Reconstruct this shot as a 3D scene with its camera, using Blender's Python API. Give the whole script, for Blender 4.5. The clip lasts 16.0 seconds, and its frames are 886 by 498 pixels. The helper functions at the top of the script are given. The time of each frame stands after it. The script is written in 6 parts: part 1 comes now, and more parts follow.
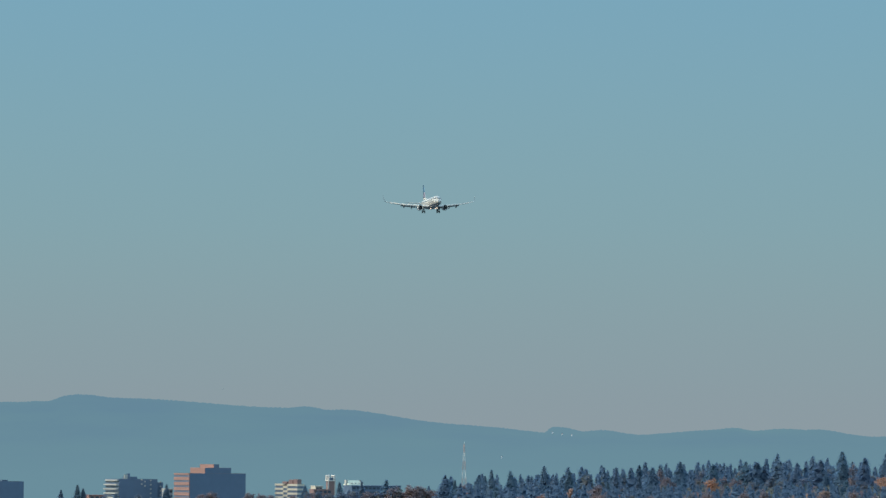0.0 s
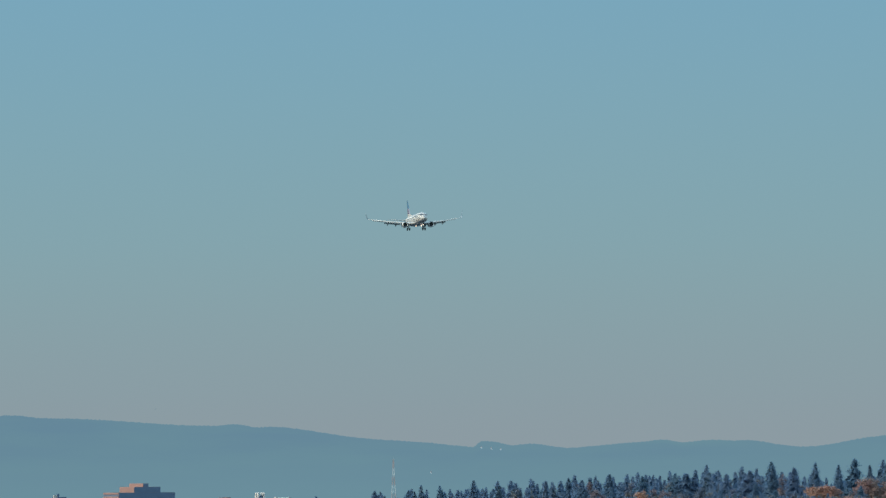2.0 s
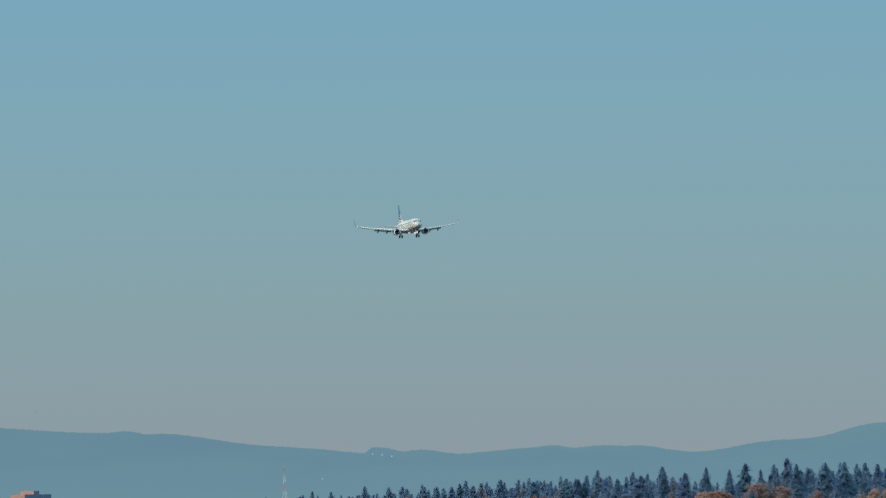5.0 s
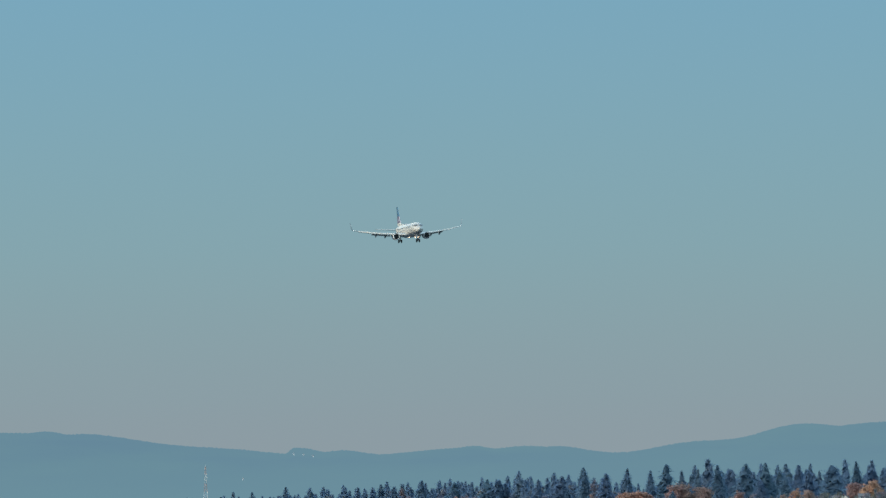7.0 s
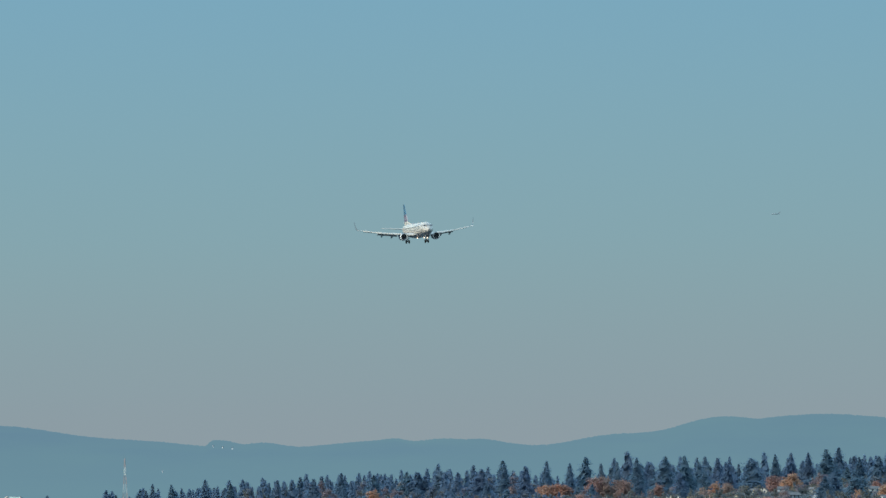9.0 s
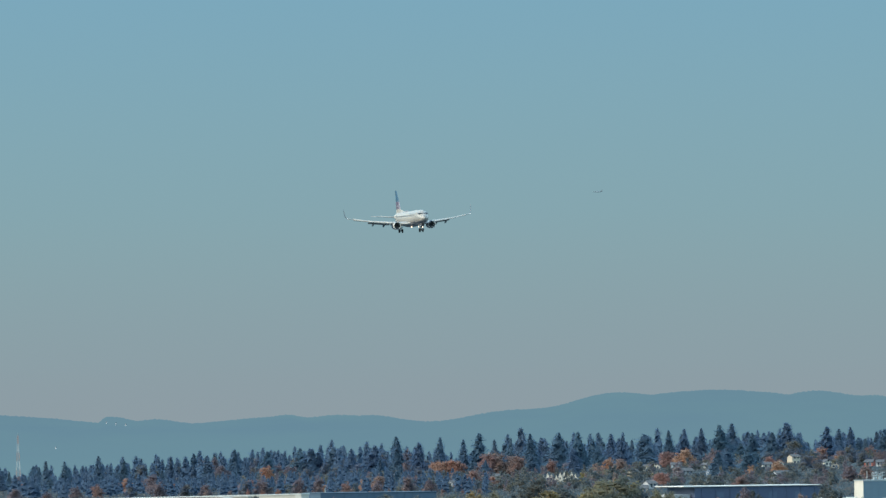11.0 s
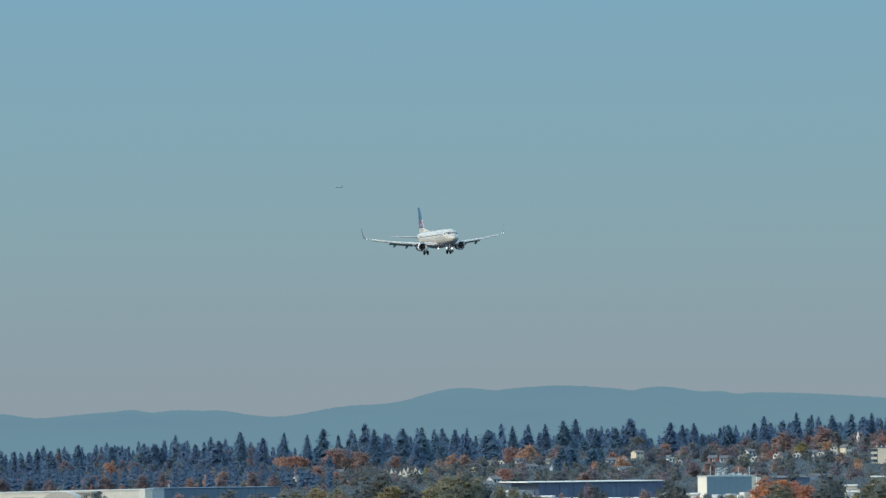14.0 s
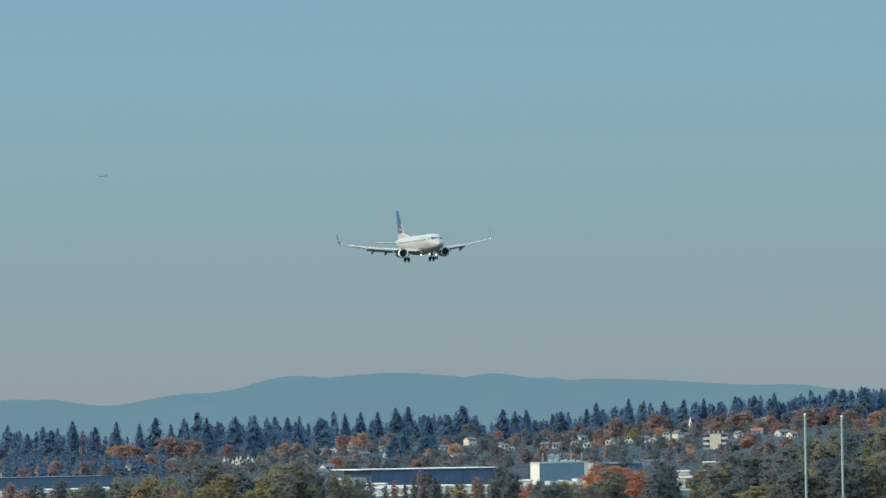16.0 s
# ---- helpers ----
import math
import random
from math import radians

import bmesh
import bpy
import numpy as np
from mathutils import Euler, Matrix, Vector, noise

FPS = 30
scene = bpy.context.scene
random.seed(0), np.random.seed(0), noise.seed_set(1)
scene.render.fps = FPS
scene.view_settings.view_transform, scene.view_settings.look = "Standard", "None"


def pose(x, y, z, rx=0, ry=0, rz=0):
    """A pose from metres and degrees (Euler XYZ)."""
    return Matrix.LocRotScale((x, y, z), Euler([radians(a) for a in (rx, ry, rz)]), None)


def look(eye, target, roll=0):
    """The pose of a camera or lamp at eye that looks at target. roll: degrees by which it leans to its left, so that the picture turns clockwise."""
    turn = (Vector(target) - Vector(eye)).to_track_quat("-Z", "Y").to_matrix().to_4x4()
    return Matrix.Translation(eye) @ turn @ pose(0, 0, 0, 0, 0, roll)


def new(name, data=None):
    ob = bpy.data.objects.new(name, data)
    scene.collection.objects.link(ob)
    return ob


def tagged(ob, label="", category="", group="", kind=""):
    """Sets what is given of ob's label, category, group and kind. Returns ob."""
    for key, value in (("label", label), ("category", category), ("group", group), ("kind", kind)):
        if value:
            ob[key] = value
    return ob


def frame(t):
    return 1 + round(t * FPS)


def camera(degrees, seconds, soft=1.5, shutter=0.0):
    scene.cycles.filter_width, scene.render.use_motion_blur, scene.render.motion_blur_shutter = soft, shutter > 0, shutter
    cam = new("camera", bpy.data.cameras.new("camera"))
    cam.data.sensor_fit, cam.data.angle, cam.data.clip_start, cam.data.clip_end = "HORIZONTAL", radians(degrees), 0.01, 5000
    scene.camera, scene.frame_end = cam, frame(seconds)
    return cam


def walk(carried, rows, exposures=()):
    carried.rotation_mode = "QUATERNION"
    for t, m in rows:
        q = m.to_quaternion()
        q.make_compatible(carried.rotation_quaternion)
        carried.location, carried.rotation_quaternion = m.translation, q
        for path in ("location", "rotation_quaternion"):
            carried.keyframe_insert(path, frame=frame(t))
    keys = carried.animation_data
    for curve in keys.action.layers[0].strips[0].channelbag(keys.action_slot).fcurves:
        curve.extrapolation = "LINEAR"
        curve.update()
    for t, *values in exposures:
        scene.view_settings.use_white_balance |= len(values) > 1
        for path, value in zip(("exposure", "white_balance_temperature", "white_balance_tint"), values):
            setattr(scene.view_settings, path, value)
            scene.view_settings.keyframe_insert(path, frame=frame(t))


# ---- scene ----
import itertools

# A long lens on a parking deck follows an airliner on its final approach over a wooded town.
# x: to the right of the approach line, y: out along it, z: up. Bearings and elevations below are in milliradians from the camera.
EYE = 25.0
cam = camera(7.80, 16.0, soft=1.42)


def aim(yaw, pitch, lean):
    return pose(0, 0, EYE, 0, 0, -yaw) @ pose(0, 0, 0, 90 + pitch) @ pose(0, 0, 0, 0, 0, -lean)


CAMERA_ROWS = [
    (0, 9.6429, 1.8036, -0.327),
    (0.5, 9.8292, 1.7999, 0.232),
    (1, 10.0155, 1.8493, 0.333),
    (1.5, 10.1806, 1.9218, 0.408),
    (2, 10.2933, 1.9382, 0.489),
    (2.5, 10.4396, 1.9585, 0.459),
    (3, 10.6102, 1.9850, 0.735),
    (3.5, 10.7842, 1.9318, 0.545),
    (4, 10.9451, 1.9616, 0.661),
    (4.833, 11.2086, 1.9794, 0.704),
    (5.667, 11.4851, 1.9929, 0.747),
    (6.5, 11.7756, 2.0018, 0.790),
    (7, 11.9529, 1.9793, 0.635),
    (7.5, 12.1001, 1.9730, 0.558),
    (8, 12.2272, 1.9590, 0.715),
    (8.5, 12.3980, 1.9502, 0.712),
    (9, 12.6603, 1.9062, 0.577),
    (9.833, 13.0358, 1.8210, 0.624),
    (10.667, 13.4320, 1.7300, 0.672),
    (11.5, 13.8508, 1.6328, 0.719),
    (12, 14.0903, 1.6251, 0.922),
    (12.5, 14.3295, 1.6837, 0.863),
    (13, 14.5313, 1.6838, 0.736),
    (13.5, 14.7454, 1.6625, 0.649),
    (14, 14.9721, 1.6326, 0.584),
    (14.5, 15.3097, 1.5770, 0.574),
    (15, 15.6626, 1.5595, 0.698),
    (15.5, 16.1235, 1.5360, 0.864),
    (16, 16.4553, 1.5037, 0.908),
]
walk(cam, [(t, aim(a, b, c)) for t, a, b, c in CAMERA_ROWS], exposures=[(0.0, 1.0, 6500, 10.0), (7.0, 1.02, 6500, 10.0), (11.5, 1.03, 6500, 10.5), (13.0, 1.03, 6480, 13.0), (14.5, 1.03, 6500, 12.5), (16.0, 1.09, 6620, 10.0)])

# ---- world, sun ----
SUN_AZ, SUN_EL = radians(-95), radians(28)
world = bpy.data.worlds.new("world")
scene.world = world
world.use_nodes = True
wn, wl = world.node_tree.nodes, world.node_tree.links
wn.clear()
w_out = wn.new("ShaderNodeOutputWorld")
w_bg = wn.new("ShaderNodeBackground")
w_sky = wn.new("ShaderNodeTexSky")
w_sky.sky_type = "NISHITA"
w_sky.sun_disc = False
w_sky.sun_elevation, w_sky.sun_rotation = SUN_EL, SUN_AZ
w_sky.air_density, w_sky.dust_density, w_sky.ozone_density = 1.0, 0.6, 2.0
w_co = wn.new("ShaderNodeTexCoord")
w_sep = wn.new("ShaderNodeSeparateXYZ")
w_low = wn.new("ShaderNodeValToRGB")
w_map = wn.new("ShaderNodeMapRange")
w_map.inputs["From Min"].default_value, w_map.inputs["From Max"].default_value = 0.0, 0.1
wl.new(w_co.outputs["Generated"], w_sep.inputs[0])
wl.new(w_sep.outputs["Z"], w_map.inputs["Value"])
wl.new(w_map.outputs[0], w_low.inputs[0])
ramp = w_low.color_ramp
ramp.interpolation = "B_SPLINE"
ramp.elements[0].position, ramp.elements[0].color = 0.0, (0.132, 0.163, 0.181, 1)
ramp.elements[1].position, ramp.elements[1].color = 1.0, (0.084, 0.1875, 0.265, 1)
for at_z, col in ((0.12, (0.128, 0.165, 0.183, 1)), (0.35, (0.116, 0.190, 0.206, 1)), (0.7, (0.096, 0.192, 0.250, 1))):
    el = ramp.elements.new(at_z)
    el.color = col
w_gain = wn.new("ShaderNodeMix")
w_gain.data_type, w_gain.blend_type = "RGBA", "MULTIPLY"
w_gain.inputs["Factor"].default_value = 1.0
w_gain.inputs["B"].default_value = (0.40, 0.375, 0.275, 1)
wl.new(w_sky.outputs[0], w_gain.inputs["A"])
w_fac = wn.new("ShaderNodeMapRange")
w_fac.interpolation_type = "SMOOTHSTEP"
w_fac.inputs["From Min"].default_value, w_fac.inputs["From Max"].default_value = 0.08, 0.45
wl.new(w_sep.outputs["Z"], w_fac.inputs["Value"])
w_mix = wn.new("ShaderNodeMix")
w_mix.data_type = "RGBA"
wl.new(w_fac.outputs[0], w_mix.inputs["Factor"])
wl.new(w_low.outputs[0], w_mix.inputs["A"])
wl.new(w_gain.outputs["Result"], w_mix.inputs["B"])
wl.new(w_mix.outputs["Result"], w_bg.inputs["Color"])
w_bg.inputs["Strength"].default_value = 1.0
wl.new(w_bg.outputs[0], w_out.inputs[0])

sun_data = bpy.data.lights.new("sun", "SUN")
sun_data.energy, sun_data.angle, sun_data.color = 0.86, radians(0.6), (1.0, 0.87, 0.70)
sun = new("sun", sun_data)
sun_way = Vector((math.sin(SUN_AZ) * math.cos(SUN_EL), math.cos(SUN_AZ) * math.cos(SUN_EL), math.sin(SUN_EL)))
sun.matrix_world = look(sun_way * 300, (0, 0, 0))


# ---- materials ----
def mat_new(name):
    m = bpy.data.materials.new(name)
    m.use_nodes = True
    return m, m.node_tree.nodes, m.node_tree.links, m.node_tree.nodes["Principled BSDF"]


def surface(name, col, rough=0.7, metal=0.0, vary=0.15, scale=1.0, bump=0.0, island=0.0, obj=0.0, fine=6.0):
    """Paint, stone, bark or leaf: two scales of variation, with an own tint for each piece."""
    m, n, l, p = mat_new(name)
    p.inputs["Roughness"].default_value, p.inputs["Metallic"].default_value = rough, metal
    tc = n.new("ShaderNodeTexCoord")
    big, small = n.new("ShaderNodeTexNoise"), n.new("ShaderNodeTexNoise")
    big.inputs["Scale"].default_value, small.inputs["Scale"].default_value = scale, scale * fine
    big.inputs["Detail"].default_value = 3
    l.new(tc.outputs["Object"], big.inputs["Vector"])
    l.new(tc.outputs["Object"], small.inputs["Vector"])
    add = n.new("ShaderNodeMath")
    add.operation = "ADD"
    l.new(big.outputs["Fac"], add.inputs[0])
    l.new(small.outputs["Fac"], add.inputs[1])
    value = add.outputs[0]
    top = 2.0
    for on, node, socket in ((island, "ShaderNodeNewGeometry", "Random Per Island"), (obj, "ShaderNodeObjectInfo", "Random")):
        if on:
            src_node = n.new(node)
            mul = n.new("ShaderNodeMath")
            mul.operation = "MULTIPLY_ADD"
            mul.inputs[1].default_value = on
            l.new(src_node.outputs[socket], mul.inputs[0])
            l.new(value, mul.inputs[2])
            value = mul.outputs[0]
            top += on
    mr = n.new("ShaderNodeMapRange")
    mr.inputs["From Min"].default_value, mr.inputs["From Max"].default_value = 0.5, top - 0.5
    mr.inputs["To Min"].default_value, mr.inputs["To Max"].default_value = 1 - vary, 1 + vary
    l.new(value, mr.inputs["Value"])
    hsv = n.new("ShaderNodeHueSaturation")
    hsv.inputs["Color"].default_value = (*col, 1)
    l.new(mr.outputs[0], hsv.inputs["Value"])
    if obj or island:
        hue = n.new("ShaderNodeMapRange")
        hue.inputs["To Min"].default_value, hue.inputs["To Max"].default_value = 0.5 - 0.007 * (obj + island), 0.5 + 0.007 * (obj + island)
        l.new(src_node.outputs[socket], hue.inputs["Value"])
        l.new(hue.outputs[0], hsv.inputs["Hue"])
    l.new(hsv.outputs[0], p.inputs["Base Color"])
    if bump:
        bn = n.new("ShaderNodeBump")
        bn.inputs["Strength"].default_value = bump
        l.new(small.outputs["Fac"], bn.inputs["Height"])
        l.new(bn.outputs[0], p.inputs["Normal"])
    return m


def glow(name, col, strength):
    m, n, l, p = mat_new(name)
    p.inputs["Base Color"].default_value = (*col, 1)
    p.inputs["Emission Color"].default_value = (*col, 1)
    p.inputs["Emission Strength"].default_value = strength
    return m


def leaf(name, col, other=None, vary=0.16, haze_sheen=0.05):
    """Foliage: matt, letting some light through, mottled with a second colour from branch to branch, with a bluish
    sheen standing in for haze.
    """
    m = surface(name, col, 0.8, 0, vary, 0.25, 0.0, island=1.0, obj=0.8, fine=8)
    n, l = m.node_tree.nodes, m.node_tree.links
    p = n["Principled BSDF"]
    p.inputs["Specular IOR Level"].default_value = 0.15
    p.inputs["Sheen Weight"].default_value, p.inputs["Sheen Roughness"].default_value = haze_sheen, 0.6
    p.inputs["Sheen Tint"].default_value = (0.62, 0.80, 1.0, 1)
    hsv = p.inputs["Base Color"].links[0].from_node
    if other:
        tc, info, mot = n.new("ShaderNodeTexCoord"), n.new("ShaderNodeObjectInfo"), n.new("ShaderNodeTexNoise")
        mot.noise_dimensions = "4D"
        mot.inputs["Scale"].default_value, mot.inputs["Detail"].default_value = 0.32, 3.0
        far = n.new("ShaderNodeMath")
        far.operation = "MULTIPLY"
        far.inputs[1].default_value = 40.0
        l.new(info.outputs["Random"], far.inputs[0])
        l.new(far.outputs[0], mot.inputs["W"])
        l.new(tc.outputs["Object"], mot.inputs["Vector"])
        cut, mixc = n.new("ShaderNodeMapRange"), n.new("ShaderNodeMix")
        cut.inputs["From Min"].default_value, cut.inputs["From Max"].default_value = 0.42, 0.64
        l.new(mot.outputs["Fac"], cut.inputs["Value"])
        mixc.data_type = "RGBA"
        mixc.inputs["A"].default_value, mixc.inputs["B"].default_value = (*col, 1), (*other, 1)
        l.new(cut.outputs[0], mixc.inputs["Factor"])
        l.new(mixc.outputs["Result"], hsv.inputs["Color"])
    tl, mx = n.new("ShaderNodeBsdfTranslucent"), n.new("ShaderNodeMixShader")
    mx.inputs[0].default_value = 0.58
    l.new(hsv.outputs[0], tl.inputs["Color"])
    l.new(p.outputs[0], mx.inputs[1])
    l.new(tl.outputs[0], mx.inputs[2])
    l.new(mx.outputs[0], n["Material Output"].inputs["Surface"])
    return m


# Needles lean blue: the haze of distance is put into their base colour.
M_FIR = [leaf("haze_blue_fir_needles", (0.114, 0.196, 0.290), None, 0.12), leaf("haze_blue_cedar_needles", (0.118, 0.200, 0.290), None, 0.12), leaf("haze_blue_pine_needles", (0.128, 0.204, 0.284), None, 0.12)]
# Haze and blue shade are in these colours: bluish greens, muted autumn tones.
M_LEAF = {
    "green": leaf("haze_tinted_olive_leaves", (0.134, 0.170, 0.205), (0.265, 0.222, 0.140)),
    "dark": leaf("haze_tinted_dark_leaves", (0.120, 0.168, 0.252), (0.200, 0.194, 0.180)),
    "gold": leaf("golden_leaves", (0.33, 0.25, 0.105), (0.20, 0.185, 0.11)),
    "orange": leaf("haze_muted_orange_leaves", (0.46, 0.250, 0.175), (0.39, 0.25, 0.19)),
    "red": leaf("haze_muted_red_leaves", (0.40, 0.210, 0.180), (0.33, 0.210, 0.185)),
    "rust": leaf("haze_muted_rust_leaves", (0.34, 0.215, 0.185), (0.27, 0.205, 0.190)),
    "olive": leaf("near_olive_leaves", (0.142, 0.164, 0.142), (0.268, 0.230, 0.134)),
    "deep": leaf("near_deep_shade_blue_leaves", (0.106, 0.136, 0.152), (0.186, 0.174, 0.138)),
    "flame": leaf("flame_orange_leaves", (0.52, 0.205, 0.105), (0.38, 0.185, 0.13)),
    "plum": leaf("haze_tinted_plum_leaves", (0.20, 0.180, 0.215), (0.26, 0.190, 0.182)),
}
M_BARK = surface("bark", (0.085, 0.065, 0.052), 0.9, 0, 0.3, 2.0, 0.4)
# Grass and brush lean blue, with distant haze mixed into the colour.
M_GROUND = surface("haze_tinted_grass_and_brush", (0.064, 0.084, 0.096), 0.95, 0, 0.4, 0.02, 0.0, fine=25)
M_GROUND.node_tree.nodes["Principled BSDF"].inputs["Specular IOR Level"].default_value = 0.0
M_BRUSH = leaf("haze_tinted_brush_leaves", (0.090, 0.124, 0.146), (0.164, 0.150, 0.140))
M_WHITE = surface("white_wall_paint", (0.58, 0.545, 0.475), 0.6, 0, 0.08, 0.4)
M_CREAM = surface("cream_siding", (0.45, 0.395, 0.31), 0.7, 0, 0.1, 0.4)
M_TAN = surface("tan_siding", (0.36, 0.29, 0.22), 0.7, 0, 0.12, 0.4)
M_GREYW = surface("grey_siding", (0.36, 0.38, 0.40), 0.7, 0, 0.12, 0.4)
M_BLUEW = surface("slate_shade_panels", (0.125, 0.190, 0.232), 0.6, 0, 0.08, 0.15)
M_SHADEW = surface("shade_blue_cladding", (0.056, 0.100, 0.150), 0.6, 0, 0.08, 0.15)
M_DARKW = surface("shade_navy_cladding", (0.055, 0.08, 0.14), 0.55, 0, 0.12, 0.15)
M_REDW = surface("barn_red_siding", (0.30, 0.085, 0.065), 0.7, 0, 0.12, 0.4)
M_CREAMH = surface("cream_metal_cladding", (0.56, 0.50, 0.415), 0.6, 0, 0.1, 0.15)
M_OFFW = surface("off_white_siding", (0.531, 0.500, 0.436), 0.7, 0, 0.12, 0.4)
M_RUSTW = surface("dull_rust_stucco", (0.17, 0.105, 0.10), 0.8, 0, 0.15, 0.4)
M_ROOFG = surface("grey_shingles", (0.085, 0.090, 0.098), 0.85, 0, 0.2, 0.6, 0.2)
M_ROOFD = surface("dark_shingles", (0.075, 0.08, 0.09), 0.85, 0, 0.2, 0.6, 0.2)
M_ROOFR = surface("red_roof_tiles", (0.23, 0.10, 0.085), 0.8, 0, 0.2, 0.6, 0.2)
M_ROOFW = surface("white_membrane_roof", (0.616, 0.606, 0.562), 0.7, 0, 0.1, 0.1)
M_ROOFT = surface("tan_metal_roof", (0.42, 0.36, 0.30), 0.6, 0, 0.12, 0.1)
M_BRICK = surface("red_brick", (0.225, 0.122, 0.100), 0.85, 0, 0.12, 0.5, 0.2)
M_CONC = surface("pale_concrete", (0.446, 0.414, 0.377), 0.8, 0, 0.12, 0.3, 0.1)
M_COPPER = surface("pale_green_copper_roof", (0.36, 0.41, 0.35), 0.7, 0, 0.12, 0.4)
M_STONE = surface("dull_pale_stone", (0.34, 0.325, 0.30), 0.8, 0, 0.12, 0.4, 0.1)
# Dark cladding, also painted in for shaded fronts and recesses.
M_DARKB = surface("dark_cladding_and_shade", (0.064, 0.100, 0.158), 0.5, 0, 0.12, 0.3)
M_GLASS = surface("window_glass", (0.045, 0.06, 0.08), 0.12, 0, 0.2, 0.3)
M_STEEL = surface("galvanised_steel", (0.50, 0.53, 0.53), 0.4, 0.6, 0.12, 0.8)
M_POLE = surface("pale_green_pole_paint", (0.246, 0.307, 0.277), 0.45, 0, 0.06, 0.8)
M_MASTR = surface("mast_orange_paint", (0.36, 0.23, 0.20), 0.6, 0, 0.1, 1.0)
M_MASTW = surface("mast_white_paint", (0.50, 0.50, 0.48), 0.6, 0, 0.1, 1.0)
M_AIRW = surface("aircraft_white", (0.338, 0.320, 0.290), 0.38, 0, 0.04, 0.5)
M_AIRG = surface("aircraft_grey_shade_belly", (0.15, 0.155, 0.17), 0.35, 0, 0.08, 0.5)
M_WING = surface("wing_grey_paint", (0.36, 0.355, 0.33), 0.35, 0.2, 0.08, 0.5)
M_FLAP = surface("flap_dark_metal", (0.20, 0.21, 0.22), 0.45, 0.2, 0.1, 0.8)
M_BARE = surface("polished_aluminium", (0.46, 0.44, 0.40), 0.6, 0.0, 0.05, 0.8)
M_BARE.node_tree.nodes["Principled BSDF"].inputs["Specular IOR Level"].default_value = 0.25
M_FINB = surface("fin_blue", (0.016, 0.075, 0.137), 0.3, 0, 0.08, 0.5)
M_FINP = surface("fin_pale_sweep", (0.19, 0.17, 0.205), 0.3, 0, 0.08, 0.5)
M_TIP = surface("winglet_grey_blue", (0.075, 0.10, 0.13), 0.35, 0, 0.08, 0.5)
M_FINR = surface("fin_red", (0.082, 0.048, 0.085), 0.3, 0, 0.08, 0.5)
M_LIP = surface("bright_intake_metal", (0.62, 0.60, 0.55), 0.5, 0.0, 0.05, 0.8)
M_NAC = surface("nacelle_blue_grey", (0.036, 0.048, 0.090), 0.3, 0, 0.08, 0.6)
M_DARK = surface("fan_dark_metal", (0.02, 0.022, 0.026), 0.5, 0.3, 0.1, 2.0)
M_TYRE = surface("tyre_rubber", (0.018, 0.018, 0.019), 0.85, 0, 0.2, 3.0)
M_COCKPIT = surface("cockpit_glass", (0.03, 0.035, 0.045), 0.08, 0, 0.1, 1.0)
M_LAMP = glow("landing_light_glow", (1.0, 0.74, 0.52), 1.6)
M_TIPBEAD = glow("wingtip_bead_glow", (1.0, 0.96, 0.90), 0.8)
M_TITLE = surface("pale_blue_lettering", (0.20, 0.22, 0.26), 0.35, 0, 0.05, 0.5)
M_CABIN = surface("cabin_glass", (0.16, 0.16, 0.16), 0.4, 0, 0.1, 0.8)
M_GULL = surface("gull_grey_feathers", (0.38, 0.43, 0.46), 0.7, 0, 0.08, 2.0)
M_FARJET = surface("far_aircraft_paint", (0.17, 0.20, 0.22), 0.5, 0, 0.05, 0.5)


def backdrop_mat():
    """Far wooded hills: a plain glowing backdrop with faint patches, the blue of haze put into its colour."""
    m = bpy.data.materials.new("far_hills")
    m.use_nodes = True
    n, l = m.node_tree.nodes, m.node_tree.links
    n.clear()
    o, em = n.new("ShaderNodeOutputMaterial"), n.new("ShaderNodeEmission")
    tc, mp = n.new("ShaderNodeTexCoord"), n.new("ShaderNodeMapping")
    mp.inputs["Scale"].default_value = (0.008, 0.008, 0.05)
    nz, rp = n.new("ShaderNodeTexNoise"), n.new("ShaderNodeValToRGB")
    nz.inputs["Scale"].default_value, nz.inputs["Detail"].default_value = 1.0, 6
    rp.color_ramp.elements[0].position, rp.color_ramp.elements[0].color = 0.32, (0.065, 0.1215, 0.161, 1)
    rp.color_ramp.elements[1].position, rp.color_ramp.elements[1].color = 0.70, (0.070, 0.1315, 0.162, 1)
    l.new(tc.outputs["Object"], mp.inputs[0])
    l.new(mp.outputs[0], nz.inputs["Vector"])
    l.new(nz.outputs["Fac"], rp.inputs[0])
    # Haze gathering at the foot, painted as a paler glow low down.
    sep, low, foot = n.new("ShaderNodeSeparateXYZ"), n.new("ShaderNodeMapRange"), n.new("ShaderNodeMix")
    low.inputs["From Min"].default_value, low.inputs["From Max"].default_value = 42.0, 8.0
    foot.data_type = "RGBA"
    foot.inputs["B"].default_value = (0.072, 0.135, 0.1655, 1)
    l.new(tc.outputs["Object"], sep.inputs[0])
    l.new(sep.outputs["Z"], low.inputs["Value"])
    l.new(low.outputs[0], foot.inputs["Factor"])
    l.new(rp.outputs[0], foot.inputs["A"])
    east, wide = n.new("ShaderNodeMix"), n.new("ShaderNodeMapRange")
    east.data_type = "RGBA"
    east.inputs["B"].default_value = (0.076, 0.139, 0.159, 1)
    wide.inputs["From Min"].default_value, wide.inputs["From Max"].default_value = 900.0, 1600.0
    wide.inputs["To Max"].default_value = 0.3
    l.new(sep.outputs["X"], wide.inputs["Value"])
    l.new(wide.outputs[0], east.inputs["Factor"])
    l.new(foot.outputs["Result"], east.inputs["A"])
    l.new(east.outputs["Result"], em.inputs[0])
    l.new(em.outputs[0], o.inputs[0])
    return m


